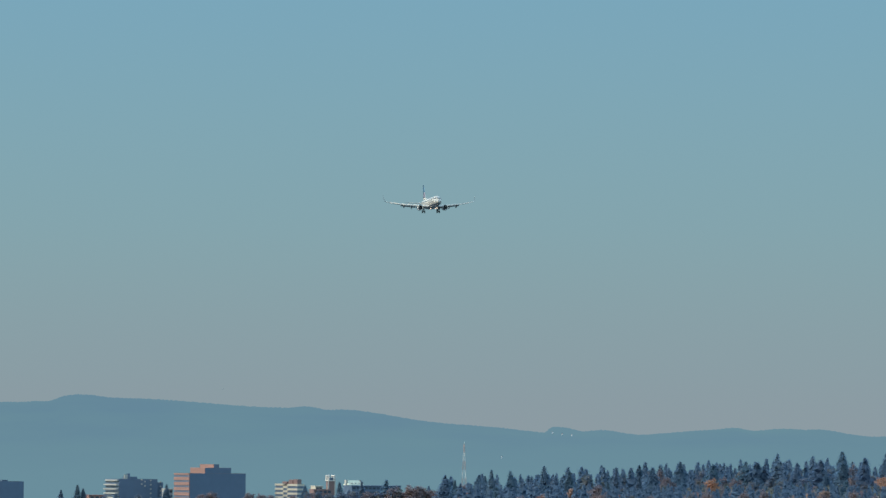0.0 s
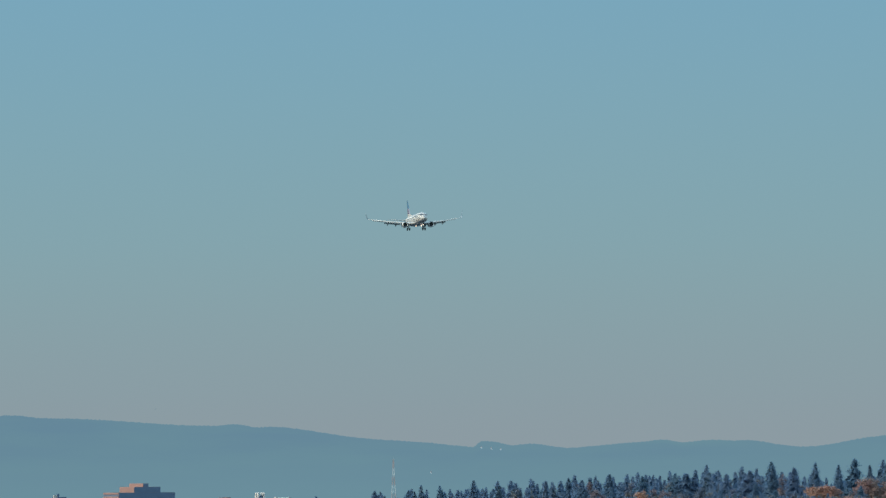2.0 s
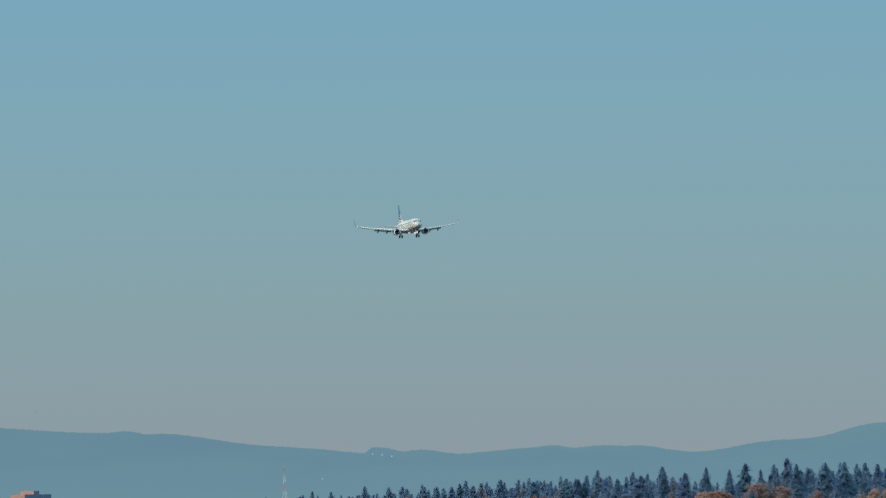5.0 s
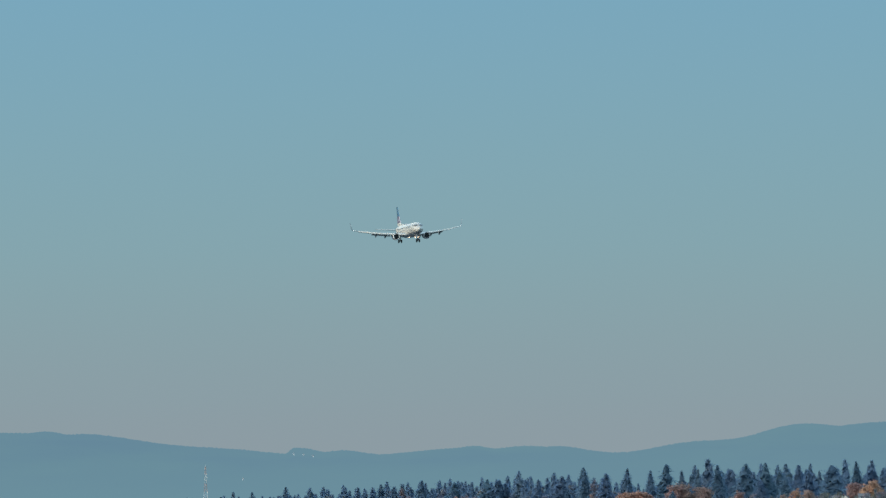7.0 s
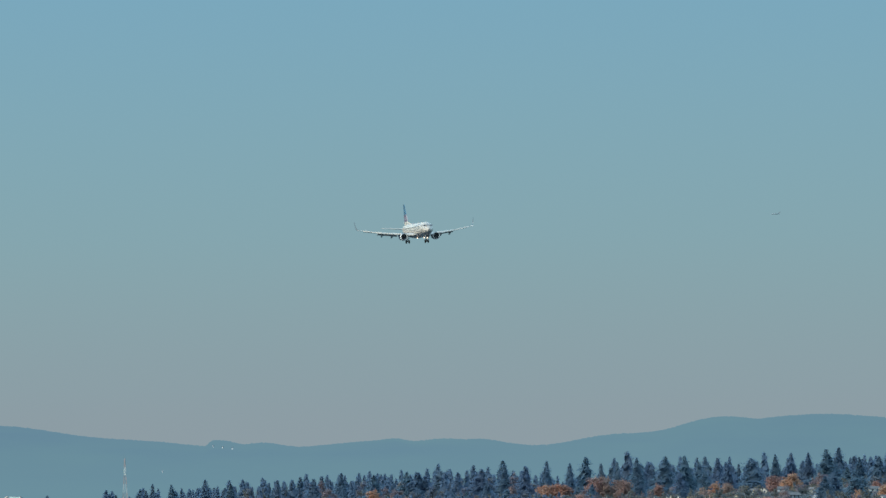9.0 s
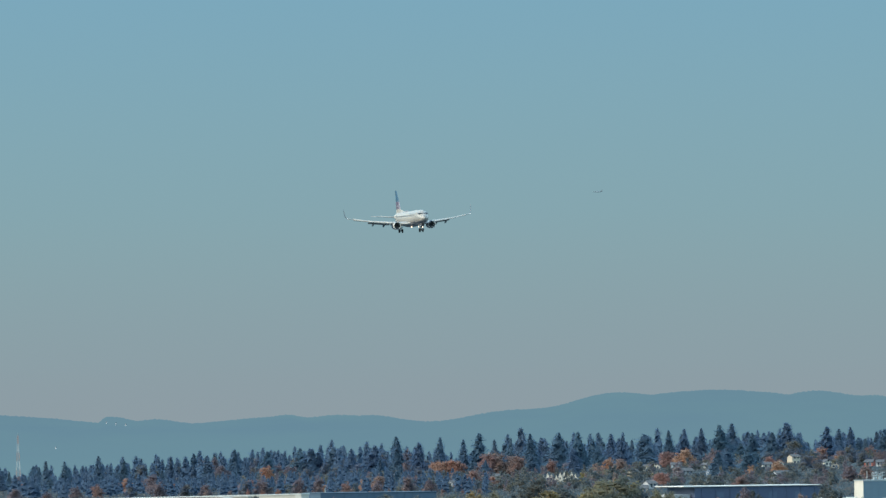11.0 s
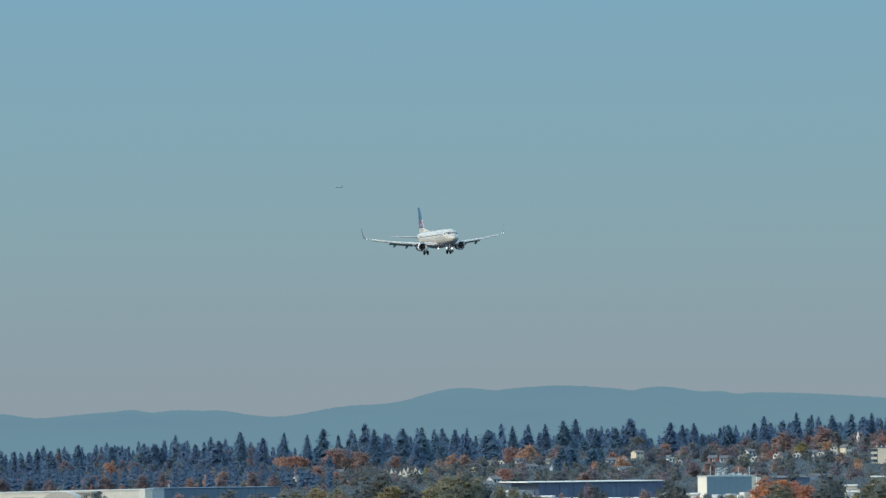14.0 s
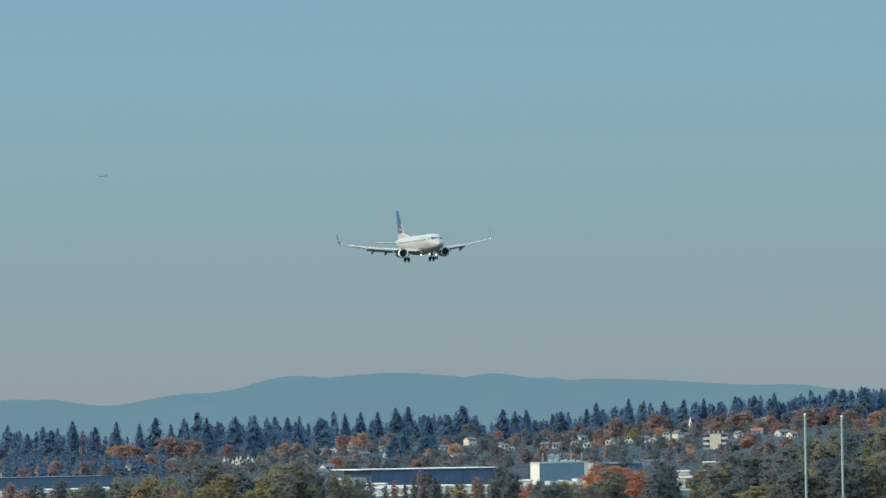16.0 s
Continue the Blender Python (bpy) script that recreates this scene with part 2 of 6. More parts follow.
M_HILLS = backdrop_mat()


# ---- builders ----
def mesh_of(name, verts, faces, mat=None, mats=None, index=None, smooth=False):
    me = bpy.data.meshes.new(name)
    me.from_pydata([tuple(v) for v in verts], [], faces)
    for m in (mats or [mat]):
        me.materials.append(m)
    if index is not None:
        me.polygons.foreach_set("material_index", index)
    if smooth:
        me.polygons.foreach_set("use_smooth", [True] * len(me.polygons))
    me.update()
    return me


def piece(name, me, parent=None, label=""):
    ob = new(name, me)
    ob.parent = parent
    return tagged(ob, label)


def part(name, bm, mat, parent, label="", smooth=False, m=None):
    """Links a bmesh as one mesh object under a thing or a part."""
    me = bpy.data.meshes.new(name)
    bmesh.ops.recalc_face_normals(bm, faces=bm.faces)
    bm.to_mesh(me)
    bm.free()
    me.materials.append(mat)
    if smooth:
        me.polygons.foreach_set("use_smooth", [True] * len(me.polygons))
    ob = piece(name, me, parent, label)
    if m is not None:
        ob.matrix_basis = m
    return ob


def thing(name, m, label, category, group="", kind=""):
    ob = new(name)
    ob.matrix_basis = m
    return tagged(ob, label, category, group, kind)


def box(bm, x0, y0, z0, x1, y1, z1, bevel=0.0):
    r = bmesh.ops.create_cube(bm, size=1.0)
    for v in r["verts"]:
        v.co = Vector((x0 + (v.co.x + 0.5) * (x1 - x0), y0 + (v.co.y + 0.5) * (y1 - y0), z0 + (v.co.z + 0.5) * (z1 - z0)))
    if bevel:
        edges = list({e for v in r["verts"] for e in v.link_edges})
        bmesh.ops.bevel(bm, geom=edges, offset=bevel, segments=1, affect="EDGES")
    return bm


def boxed(*a, **k):
    return box(bmesh.new(), *a, **k)


def tube(bm, p, q, r0, r1, n=8, caps=True):
    p, q = Vector(p), Vector(q)
    turn = (q - p).to_track_quat("Z", "Y").to_matrix().to_4x4()
    mid = Matrix.Translation((p + q) / 2) @ turn
    bmesh.ops.create_cone(bm, cap_ends=caps, segments=n, radius1=r0, radius2=r1, depth=(q - p).length, matrix=mid)
    return bm


def loft(rings, closed=True, cap=True):
    bm = bmesh.new()
    vs = [[bm.verts.new(p) for p in r] for r in rings]
    n = len(rings[0])
    for a, b in zip(vs, vs[1:]):
        for k in range(n if closed else n - 1):
            bm.faces.new((a[k], a[(k + 1) % n], b[(k + 1) % n], b[k]))
    if cap:
        bm.faces.new(vs[0])
        bm.faces.new(list(reversed(vs[-1])))
    return bm


def smooth01(a, b, x):
    u = min(1.0, max(0.0, (x - a) / (b - a)))
    return u * u * (3 - 2 * u)


def spot(b, e, d):
    """World place at bearing b and elevation e (mrad), d metres away."""
    return Vector((d * math.sin(b / 1000), d * math.cos(b / 1000), EYE + d * math.tan(e / 1000)))


def rise(b):
    """Height of the wooded slope behind the town, by bearing."""
    return 17.0 * smooth01(235, 365, b) + 2.5 * math.exp(-((b - 280) / 20) ** 2)


def ground_z(x, y):
    d = math.hypot(x, y)
    b = 1000 * math.atan2(x, y)
    b = min(max(b, -300), 700)
    z = rise(min(b, 420)) * smooth01(2850, 4000, d)
    z -= 10.0 * smooth01(3300, 3900, d) * (1 - smooth01(160, 215, b))
    z += 0.5 * noise.noise((x * 0.006, y * 0.006, 0)) * smooth01(400, 900, d)
    return z


def on_ground(b, d):
    x, y = d * math.sin(b / 1000), d * math.cos(b / 1000)
    return Vector((x, y, ground_z(x, y)))


def reach(b, e, lo=1200, hi=4080):
    """How far the ground is met at that bearing and elevation."""
    d = lo
    while d < hi:
        if EYE + d * math.tan(e / 1000) <= on_ground(b, d).z:
            return d
        d += 10
    return hi


# ---- ground and far hills ----
def build_ground():
    radii = [0, 30, 120, 300, 600, 900, 1200, 1500, 1800, 2000, 2150, 2300] + list(range(2400, 4100, 50)) + list(range(4100, 4600, 100)) + [4750, 4960]
    angles = [k * 10.0 for k in range(-18, 4)] + [4.0 + 0.25 * k for k in range(0, 85)] + [30.0 + 10 * k for k in range(0, 15)]
    angles = sorted({round(a, 3) for a in angles if -180 <= a < 180})
    verts, faces = [], []
    for r in radii:
        for a in angles:
            x, y = r * math.sin(radians(a)), r * math.cos(radians(a))
            verts.append((x, y, ground_z(x, y) if r else 0))
    k = len(angles)
    for i in range(len(radii) - 1):
        for j in range(k):
            jj = (j + 1) % k
            faces.append((i * k + j, i * k + jj, (i + 1) * k + jj, (i + 1) * k + j))
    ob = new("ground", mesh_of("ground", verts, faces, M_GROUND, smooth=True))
    tagged(ob, "flat grassy river plain rising to a wooded slope", "ground", kind="structure")


# each swell of the skyline: bearing, height and breadth in milliradians
SWELLS = [(100.4, 0.30, 2.0), (108.6, -0.57, 2.0), (109.5, 0.59, 2.0), (113.1, 0.58, 3.0), (117.6, 6.25, 40.3), (147.7, 0.25, 2.0), (150.7, -0.24, 2.0), (155.1, 1.87, 12.3), (175.8, 1.22, 11.5),
          (187.5, 0.48, 2.8), (193.1, 1.02, 3.7), (213.1, 1.89, 15.7), (213.3, 0.25, 2.0), (216.3, -0.26, 2.0), (224.0, -0.23, 2.0), (226.1, 1.06, 6.8), (246.8, 2.03, 9.1), (261.3, 2.40, 7.5),
          (269.0, -0.24, 2.0), (275.7, 3.30, 15.8), (290.0, -0.27, 1.2), (295.3, 0.78, 4.3), (304.1, 0.25, 2.0), (306.1, -0.27, 2.0), (308.4, 3.89, 37.6), (341.9, 0.71, 6.3)]


def skyline(b):
    e = 2.09 + sum(h * math.exp(-((b - c) / w) ** 2) for c, h, w in SWELLS)
    e += 0.04 * noise.noise((b * 0.9, 3, 0)) + 0.06 * noise.noise((b * 3.1, 9, 0)) + 0.12 * noise.noise((b * 7.0, 5, 0)) + 0.11 * noise.noise((b * 15.0, 2, 0))
    e += 0.80 * smooth01(184.0, 185.3, b) * (1 - smooth01(185.6, 191, b))
    return e


def build_hills():
    verts, faces = [], []
    bs = [-500 + 20 * k for k in range(0, 28)] + [60 + 0.17 * k for k in range(0, 2000)] + [400 + 20 * k for k in range(1, 30)]
    steps = [0.0, 0.18, 0.36, 0.55, 0.72, 0.86, 0.95, 1.0]
    for b in bs:
        top = EYE + 4910 * math.tan(skyline(b) / 1000)
        for s in steps:
            d = 4560 + 350 * s
            h = smooth01(-0.15, 1.05, s) * top + (0 if s > 0.9 else 2.0 * noise.noise((b * 0.05, s * 4, 1)))
            p = spot(b, 0, d)
            verts.append((p.x, p.y, -14 if s == 0 else h))
    k = len(steps)
    for i in range(len(bs) - 1):
        for j in range(k - 1):
            faces.append((i * k + j, (i + 1) * k + j, (i + 1) * k + j + 1, i * k + j + 1))
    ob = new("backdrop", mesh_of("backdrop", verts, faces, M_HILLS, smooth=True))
    tagged(ob, "distant wooded hills, glowing backdrop with haze painted blue-grey", "hills", kind="structure")


build_ground()
build_hills()


# ---- trees ----
def conifer_meshes(seed, h, w, dense=1.0, ragged=0.25, open_top=0.0):
    """Trunk, and a broad tapering crown: a jagged leafy body, and boughs in whorls that droop, spread and overhang it."""
    rnd = random.Random(seed)
    tr = bmesh.new()
    tube(tr, (0, 0, -0.5), (0, 0, h * 0.95), h * 0.016, h * 0.003, 6)
    tme = bpy.data.meshes.new("trunk")
    tr.to_mesh(tme)
    tr.free()
    tme.materials.append(M_BARK)
    verts, faces = [], []
    turn1, turn2, wave = rnd.uniform(0, 6.28), rnd.uniform(0, 6.28), rnd.uniform(0, 6.28)

    def girth(u, a):
        """Reach of the crown at height u, to the side a: a lopsided cone with shelves and bites."""
        e = w * min(1.0, 0.6 + u * 3.0) * max(0.0, 1 - u) ** (1.0 - 0.35 * open_top)
        e *= 1 + 0.20 * math.sin(a + turn1 + 3.0 * u) + 0.14 * math.sin(2 * a + turn2 - 5.0 * u)
        e *= 1 + ragged * 0.52 * math.sin(u * 27 + wave + 1.8 * math.sin(a + turn2))
        return e + 0.10

    rings, sides = 16, 12
    for j in range(rings + 1):
        u = 0.01 + 0.94 * j / rings
        for k in range(sides):
            a = 6.283 * (k + 0.5 * (j % 2)) / sides
            r = girth(u, a) * rnd.uniform(0.38, 0.64)
            verts.append(Vector((r * math.cos(a), r * math.sin(a), u * h + rnd.uniform(-0.4, 0.4))))
    for j in range(rings):
        for k in range(sides):
            p, q = j * sides + k, j * sides + (k + 1) % sides
            faces.extend([(p, q, q + sides), (p, q + sides, p + sides)])

    z = h * 0.03
    while z < h * 0.985:
        u = z / h
        n = max(6, int((5.0 + girth(u, 0.0) * 2.9) * dense))
        off, shelf = rnd.uniform(0, 6.28), rnd.uniform(0.85, 1.10)
        for k in range(n):
            if rnd.random() < ragged * 0.35:
                continue
            a = off + 6.283 * k / n + rnd.uniform(-0.35, 0.35)
            zb = min(h * 0.98, z + rnd.uniform(-0.25, 0.25))
            r = girth(zb / h, a) * shelf * rnd.uniform(0.84, 1.13)
            if rnd.random() < 0.10:
                r *= 1.3
            out = Vector((math.cos(a), math.sin(a), 0))
            tan = Vector((-out.y, out.x, 0))
            drop = r * rnd.uniform(0.12, 0.42) - (0.45 * r if u > 0.8 else 0)
            for f, wd in ((0.56, 0.40), (0.74, 0.36), (0.89, 0.29), (1.0, 0.20)):
                f *= rnd.uniform(0.94, 1.05)
                s = wd * (0.62 + r * 0.085) * rnd.uniform(0.75, 1.35)
                c = out * r * f + tan * rnd.uniform(-0.5, 0.5) * s * 2 + Vector((0, 0, zb - drop * f ** 1.5 + rnd.uniform(-0.5, 0.5) * s))
                fore = (out + tan * rnd.uniform(-0.7, 0.7) - Vector((0, 0, rnd.uniform(-0.2, 1.2)))).normalized()
                side = fore.cross(Vector((rnd.uniform(-0.6, 0.6), rnd.uniform(-0.6, 0.6), 1))).normalized()
                i = len(verts)
                verts.extend([c + fore * s * 1.5, c - fore * s * 0.7 + side * s, c - fore * s * 0.7 - side * s])
                faces.append((i, i + 1, i + 2))
        z += (0.36 + 0.014 * h * (1 - u)) * rnd.uniform(0.75, 1.2) / dense
    i = len(verts)
    verts += [Vector((0.26, 0, h * 0.93)), Vector((-0.18, 0.22, h * 0.93)), Vector((-0.18, -0.22, h * 0.93)), Vector((0, 0, h))]
    faces += [(i, i + 1, i + 3), (i + 1, i + 2, i + 3), (i + 2, i, i + 3)]
    return tme, verts, faces


BUD_V = [(1, 0, 0), (-1, 0, 0), (0, 1, 0), (0, -1, 0), (0, 0, 1), (0, 0, -1)]
BUD_F = [(0, 2, 4), (2, 1, 4), (1, 3, 4), (3, 0, 4), (2, 0, 5), (1, 2, 5), (3, 1, 5), (0, 3, 5)]


def broad_meshes(seed, h, w, n=1500, size=0.55, tall=0.62, leaders=5, slim=0.5):
    """Trunk with limbs, and a full uneven crown: leaders of unlike height, each carrying lobes strewn with small leaves. w: crown half width."""
    rnd = random.Random(seed)
    tr = bmesh.new()
    fork = h * 0.26
    tube(tr, (0, 0, -0.4), (0, 0, fork), h * 0.026, h * 0.018, 7)
    lobes = []
    each, core = (12, 9) if n > 1000 else (5, 3)
    foot = h * (1 - tall)
    for k in range(leaders):
        a, q = 6.283 * k / leaders + rnd.uniform(-0.5, 0.5), w * (1 - slim) * rnd.uniform(0.55, 1.0)
        if k == 0:
            q *= 0.3
        top = h * (1.0 if k == 0 else rnd.uniform(0.70, 0.95))
        stem = Vector((math.cos(a) * q, math.sin(a) * q, 0))
        tube(tr, (0, 0, fork * rnd.uniform(0.75, 1.0)), stem + Vector((0, 0, top * 0.86)), h * 0.012, h * 0.002, 5)
        for j in range(each):
            u = (j + rnd.random()) / each
            env = w * slim * (0.25 + 0.85 * math.sin(math.pi * min(1.0, 0.15 + 0.82 * u)) ** 0.7)
            b, e = rnd.uniform(0, 6.283), env * rnd.uniform(0.3, 1.0)
            r = w * rnd.uniform(0.24, 0.44) * (1.0 - 0.45 * u)
            c = stem * (0.65 + 0.35 * u) + Vector((math.cos(b) * e, math.sin(b) * e, foot + r * 0.5 + (top - foot - r * 1.4) * u))
            lobes.append((c, r))
    for j in range(core):
        u = (j + rnd.random()) / core
        r = w * rnd.uniform(0.36, 0.55) * (1.0 - 0.5 * u)
        lobes.append((Vector((rnd.uniform(-0.2, 0.2) * w, rnd.uniform(-0.2, 0.2) * w, foot + r * 0.6 + (h * 0.92 - foot - r * 1.4) * u)), r))
    tme = bpy.data.meshes.new("trunk")
    tr.to_mesh(tme)
    tr.free()
    tme.materials.append(M_BARK)
    verts, faces = [], []
    for c, r in lobes:
        i = len(verts)
        for d in BUD_V:
            verts.append(c + Vector(d) * r * rnd.uniform(0.45, 0.78))
        faces += [(i + a, i + b, i + e) for a, b, e in BUD_F]
    share = list(itertools.accumulate(r * r for c, r in lobes))
    for k in range(n):
        c, r = rnd.choices(lobes, cum_weights=share)[0]
        d = Vector((rnd.gauss(0, 1), rnd.gauss(0, 1), rnd.gauss(0, 1))).normalized()
        p = c + d * r * (0.60 + 0.62 * rnd.random())
        p += Vector((rnd.gauss(0, 1), rnd.gauss(0, 1), rnd.gauss(0, 1))) * size * 0.6
        p.z = min(max(p.z, h * 0.02), h)
        s = size * rnd.uniform(0.55, 1.4)
        nrm = (d + Vector((rnd.uniform(-1, 1), rnd.uniform(-1, 1), rnd.uniform(-1, 1)))).normalized()
        u = nrm.orthogonal().normalized()
        u.rotate(Matrix.Rotation(rnd.uniform(0, 6.283), 3, nrm))
        v = nrm.cross(u)
        i = len(verts)
        verts += [p + u * s, p - u * s * 0.5 + v * s * 0.85, p - u * s * 0.6 - v * s * 0.8]
        faces.append((i, i + 1, i + 2))
    return tme, verts, faces


def leafed(name, verts, faces, mat, mid, tall, side=0.55, lift=0.48):
    """A crown whose leaves turn their faces outwards, so that it is lit as one soft body."""
    v = np.array([tuple(p) for p in verts])
    fixed, nrm = outwards(v, faces, mid, tall, side, lift)
    me = mesh_of(name, v.tolist(), fixed, mat, smooth=True)
    me.normals_split_custom_set_from_vertices(nrm.tolist())
    return me


def outwards(v, faces, mid, tall, side=0.55, lift=0.48):
    wide = max(1e-3, float(np.abs(v[:, :2]).max()))
    nrm = np.stack([v[:, 0] / wide * side, v[:, 1] / wide * side, (v[:, 2] - mid) / tall * side + lift], 1)
    nrm /= np.maximum(1e-6, np.linalg.norm(nrm, axis=1))[:, None]
    nrm += np.random.default_rng(len(v)).normal(0, 0.20, nrm.shape)
    nrm /= np.maximum(1e-6, np.linalg.norm(nrm, axis=1))[:, None]
    f = np.array(faces)
    g = np.cross(v[f[:, 1]] - v[f[:, 0]], v[f[:, 2]] - v[f[:, 0]])
    back = (g * nrm[f[:, 0]]).sum(1) < 0
    f[back] = f[back][:, ::-1]
    return [tuple(q) for q in f.tolist()], nrm


def tree_thing(name, tme, cme, label, category, group):
    root = thing(name, Matrix.Translation((0, 0, -500)), label, category, group)
    piece("trunk", tme, root)
    piece("crown", cme, root)
    return root


FIR_KINDS = [  # half width at the foot for 20 m of height, density, raggedness, openness of the top
    (7.6, 0.95, 0.30, 0.3), (8.4, 0.95, 0.36, 0.5), (6.2, 0.95, 0.30, 0.2), (7.4, 0.9, 0.52, 0.8), (8.8, 0.95, 0.40, 0.6), (6.8, 0.85, 0.62, 1.1), (8.2, 0.95, 0.48, 1.0),
]


def fir_protos():
    out = []
    for k, (w, dense, rag, loose) in enumerate(FIR_KINDS):
        tme, v, f = conifer_meshes(40 + k, 20, w, dense, rag, loose)
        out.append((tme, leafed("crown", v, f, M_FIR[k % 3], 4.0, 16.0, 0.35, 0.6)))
    return out


FIRS = fir_protos()
BROAD = []
for k, (h, w, n, size, tall, lead, slim) in enumerate([(12, 4.6, 3600, 0.34, 0.96, 6, 0.55), (12, 5.4, 4200, 0.36, 0.95, 7, 0.5), (12, 3.6, 2600, 0.32, 0.96, 4, 0.6), (12, 5.0, 3600, 0.34, 0.96, 5, 0.55)]):
    BROAD.append(broad_meshes(80 + k, h, w, n, size, tall, lead, slim))
NEAR = []
for k, (h, w, n, size, tall, lead, slim) in enumerate([(18, 6.2, 8200, 0.30, 0.95, 7, 0.45), (18, 5.0, 6700, 0.29, 0.96, 6, 0.5), (18, 7.0, 8900, 0.31, 0.95, 9, 0.4), (18, 3.4, 4200, 0.24, 0.96, 4, 0.6)]):
    NEAR.append(broad_meshes(120 + k, h, w, n, size, tall, lead, slim))
CROWN = {}
WORDS = {
    "green": "broad leafy tree with haze-tinted olive crown", "dark": "dense dark broad leafy tree, tinted haze-blue", "gold": "broad tree with golden yellow autumn leaves",
    "orange": "broad tree in haze-muted orange autumn leaf", "red": "broad tree in haze-muted red autumn leaf", "rust": "broad tree with haze-muted rusty autumn leaves", "olive": "broad leafy tree in olive green turning gold", "deep": "dense deep green broad leafy tree", "flame": "broad tree in vivid orange-red autumn leaf", "plum": "half bare tree with haze-tinted plum brown leaves",
}
place_rnd = random.Random(7)


def sized(root, m, sx, sz):
    root.matrix_basis = m @ Matrix.Diagonal((sx, sx, sz, 1))


def conifer(b, top, d, half=None, k=None, h=None, label="tall dark conifer, tinted haze-blue, on the wooded slope"):
    """A fir whose tip shows at bearing b, elevation top."""
    g = on_ground(b, d)
    tip = spot(b, top, d).z
    h = max(8.0, tip - g.z) if h is None else h
    g.z = tip - h if tip - h < g.z else g.z
    k = place_rnd.randrange(len(FIRS)) if k is None else k
    tme, cme = FIRS[k]
    root = tree_thing("conifer", tme, cme, label, "conifer", "conifers on the slope")
    s = h / 20
    wide = min(1.45, max(0.8, half * 3.0 / (FIR_KINDS[k][0] * s))) if half else place_rnd.uniform(1.0, 1.5) * (1.2 if h < 14 else 1.0)
    sized(root, Matrix.Translation((g.x, g.y, g.z - 0.2)) @ pose(0, 0, 0, 0, 0, place_rnd.uniform(0, 360)), s * wide, s)
    return root


def broadleaf(b, top, d, kind, half, near=False, k=None, h=None):
    g = on_ground(b, d)
    tip = spot(b, top, d).z
    if h is None and tip - g.z < 5:
        g.z = tip - 5
    h = min(27.0, max(5.0, tip - g.z)) if h is None else h
    half = min(half, 0.62 * h)
    protos = NEAR if near else BROAD
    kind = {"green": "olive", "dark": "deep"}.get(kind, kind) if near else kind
    k = place_rnd.randrange(len(protos)) if k is None else k
    key = (near, k, kind)
    if key not in CROWN:
        tme, v, f = protos[k]
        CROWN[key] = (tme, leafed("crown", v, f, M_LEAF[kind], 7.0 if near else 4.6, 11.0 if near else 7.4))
    tme, cme = CROWN[key]
    base_h, base_w = (18.0, (6.2, 5.0, 7.0, 3.4)[k]) if near else (12.0, (4.6, 5.4, 3.6, 5.0)[k])
    root = tree_thing("broadleaf_tree", tme, cme, WORDS[kind], "tree", "trees near the warehouses" if near else "autumn trees among the houses")
    sized(root, Matrix.Translation((g.x, g.y, g.z - 0.2)) @ pose(0, 0, 0, 0, 0, place_rnd.uniform(0, 360)), half / base_w, h / base_h)
    return root


def crest(b):
    """Elevation to which the common run of firs reaches, by bearing."""
    low = -4.6 + 3.6 * smooth01(168, 232, b) + 1.3 * smooth01(232, 255, b) + 0.7 * smooth01(270, 300, b) + 0.9 * smooth01(318, 345, b) + 0.75 * smooth01(306, 322, b) + 0.5 * smooth01(344, 352, b)
    low += 0.75 * (1 - smooth01(240, 262, b)) * smooth01(172, 195, b) + 0.35 * smooth01(235, 262, b)
    low += 0.5 * smooth01(337, 348, b) + 0.85 * smooth01(167, 172, b) * (1 - smooth01(196, 215, b))
    low -= 1.9 * math.exp(-((b - 241) / 6.5) ** 2) + 1.7 * math.exp(-((b - 294.2) / 2.2) ** 2) + 1.3 * math.exp(-((b - 302.5) / 3.0) ** 2)
    return low + 0.55 * noise.noise((b * 0.28, 0, 0)) + 0.25 * noise.noise((b * 1.1, 4, 0))


# standing-out firs: bearing, elevation of the tip, half width in metres, shape
STAND_OUT = [
    (168.85, -3.20, 3.6, 0), (170.33, -3.89, 2.0, 2), (175.97, -2.29, 2.6, 2), (178.84, -2.45, 3.0, 4), (184.04, -1.72, 3.4, 0), (187.96, -2.40, 2.8, 2),
    (195.08, -1.83, 2.2, 2), (200.72, -1.80, 3.6, 4), (204.97, -0.91, 3.4, 0), (210.01, -1.23, 3.2, 3), (215.04, -0.85, 4.0, 4), (216.77, -0.93, 3.6, 6),
]
STAND_OUT_B = [
    (222.87, -0.99, 3.0, 0), (226.52, -0.53, 4.4, 4), (229.99, 0.20, 3.6, 0), (233.28, -0.11, 3.0, 3), (236.59, 0.61, 3.4, 0), (240.14, 0.21, 3.4, 0),
    (242.58, 1.21, 3.8, 3), (244.91, 0.22, 2.6, 2), (247.43, 0.44, 2.6, 2), (249.01, 1.98, 3.0, 5), (250.39, 1.00, 4.0, 0), (254.82, 1.11, 4.4, 4),
    (257.77, 1.23, 4.0, 1), (259.93, 0.24, 3.4, 3), (262.81, 0.81, 3.6, 0), (264.44, -0.09, 2.8, 3), (268.02, 0.73, 4.4, 6), (271.68, 1.28, 3.2, 0),
    (274.11, 1.50, 3.2, 1), (276.72, 1.54, 3.2, 0), (279.51, 2.02, 4.8, 4), (281.43, 2.25, 4.4, 0),
]
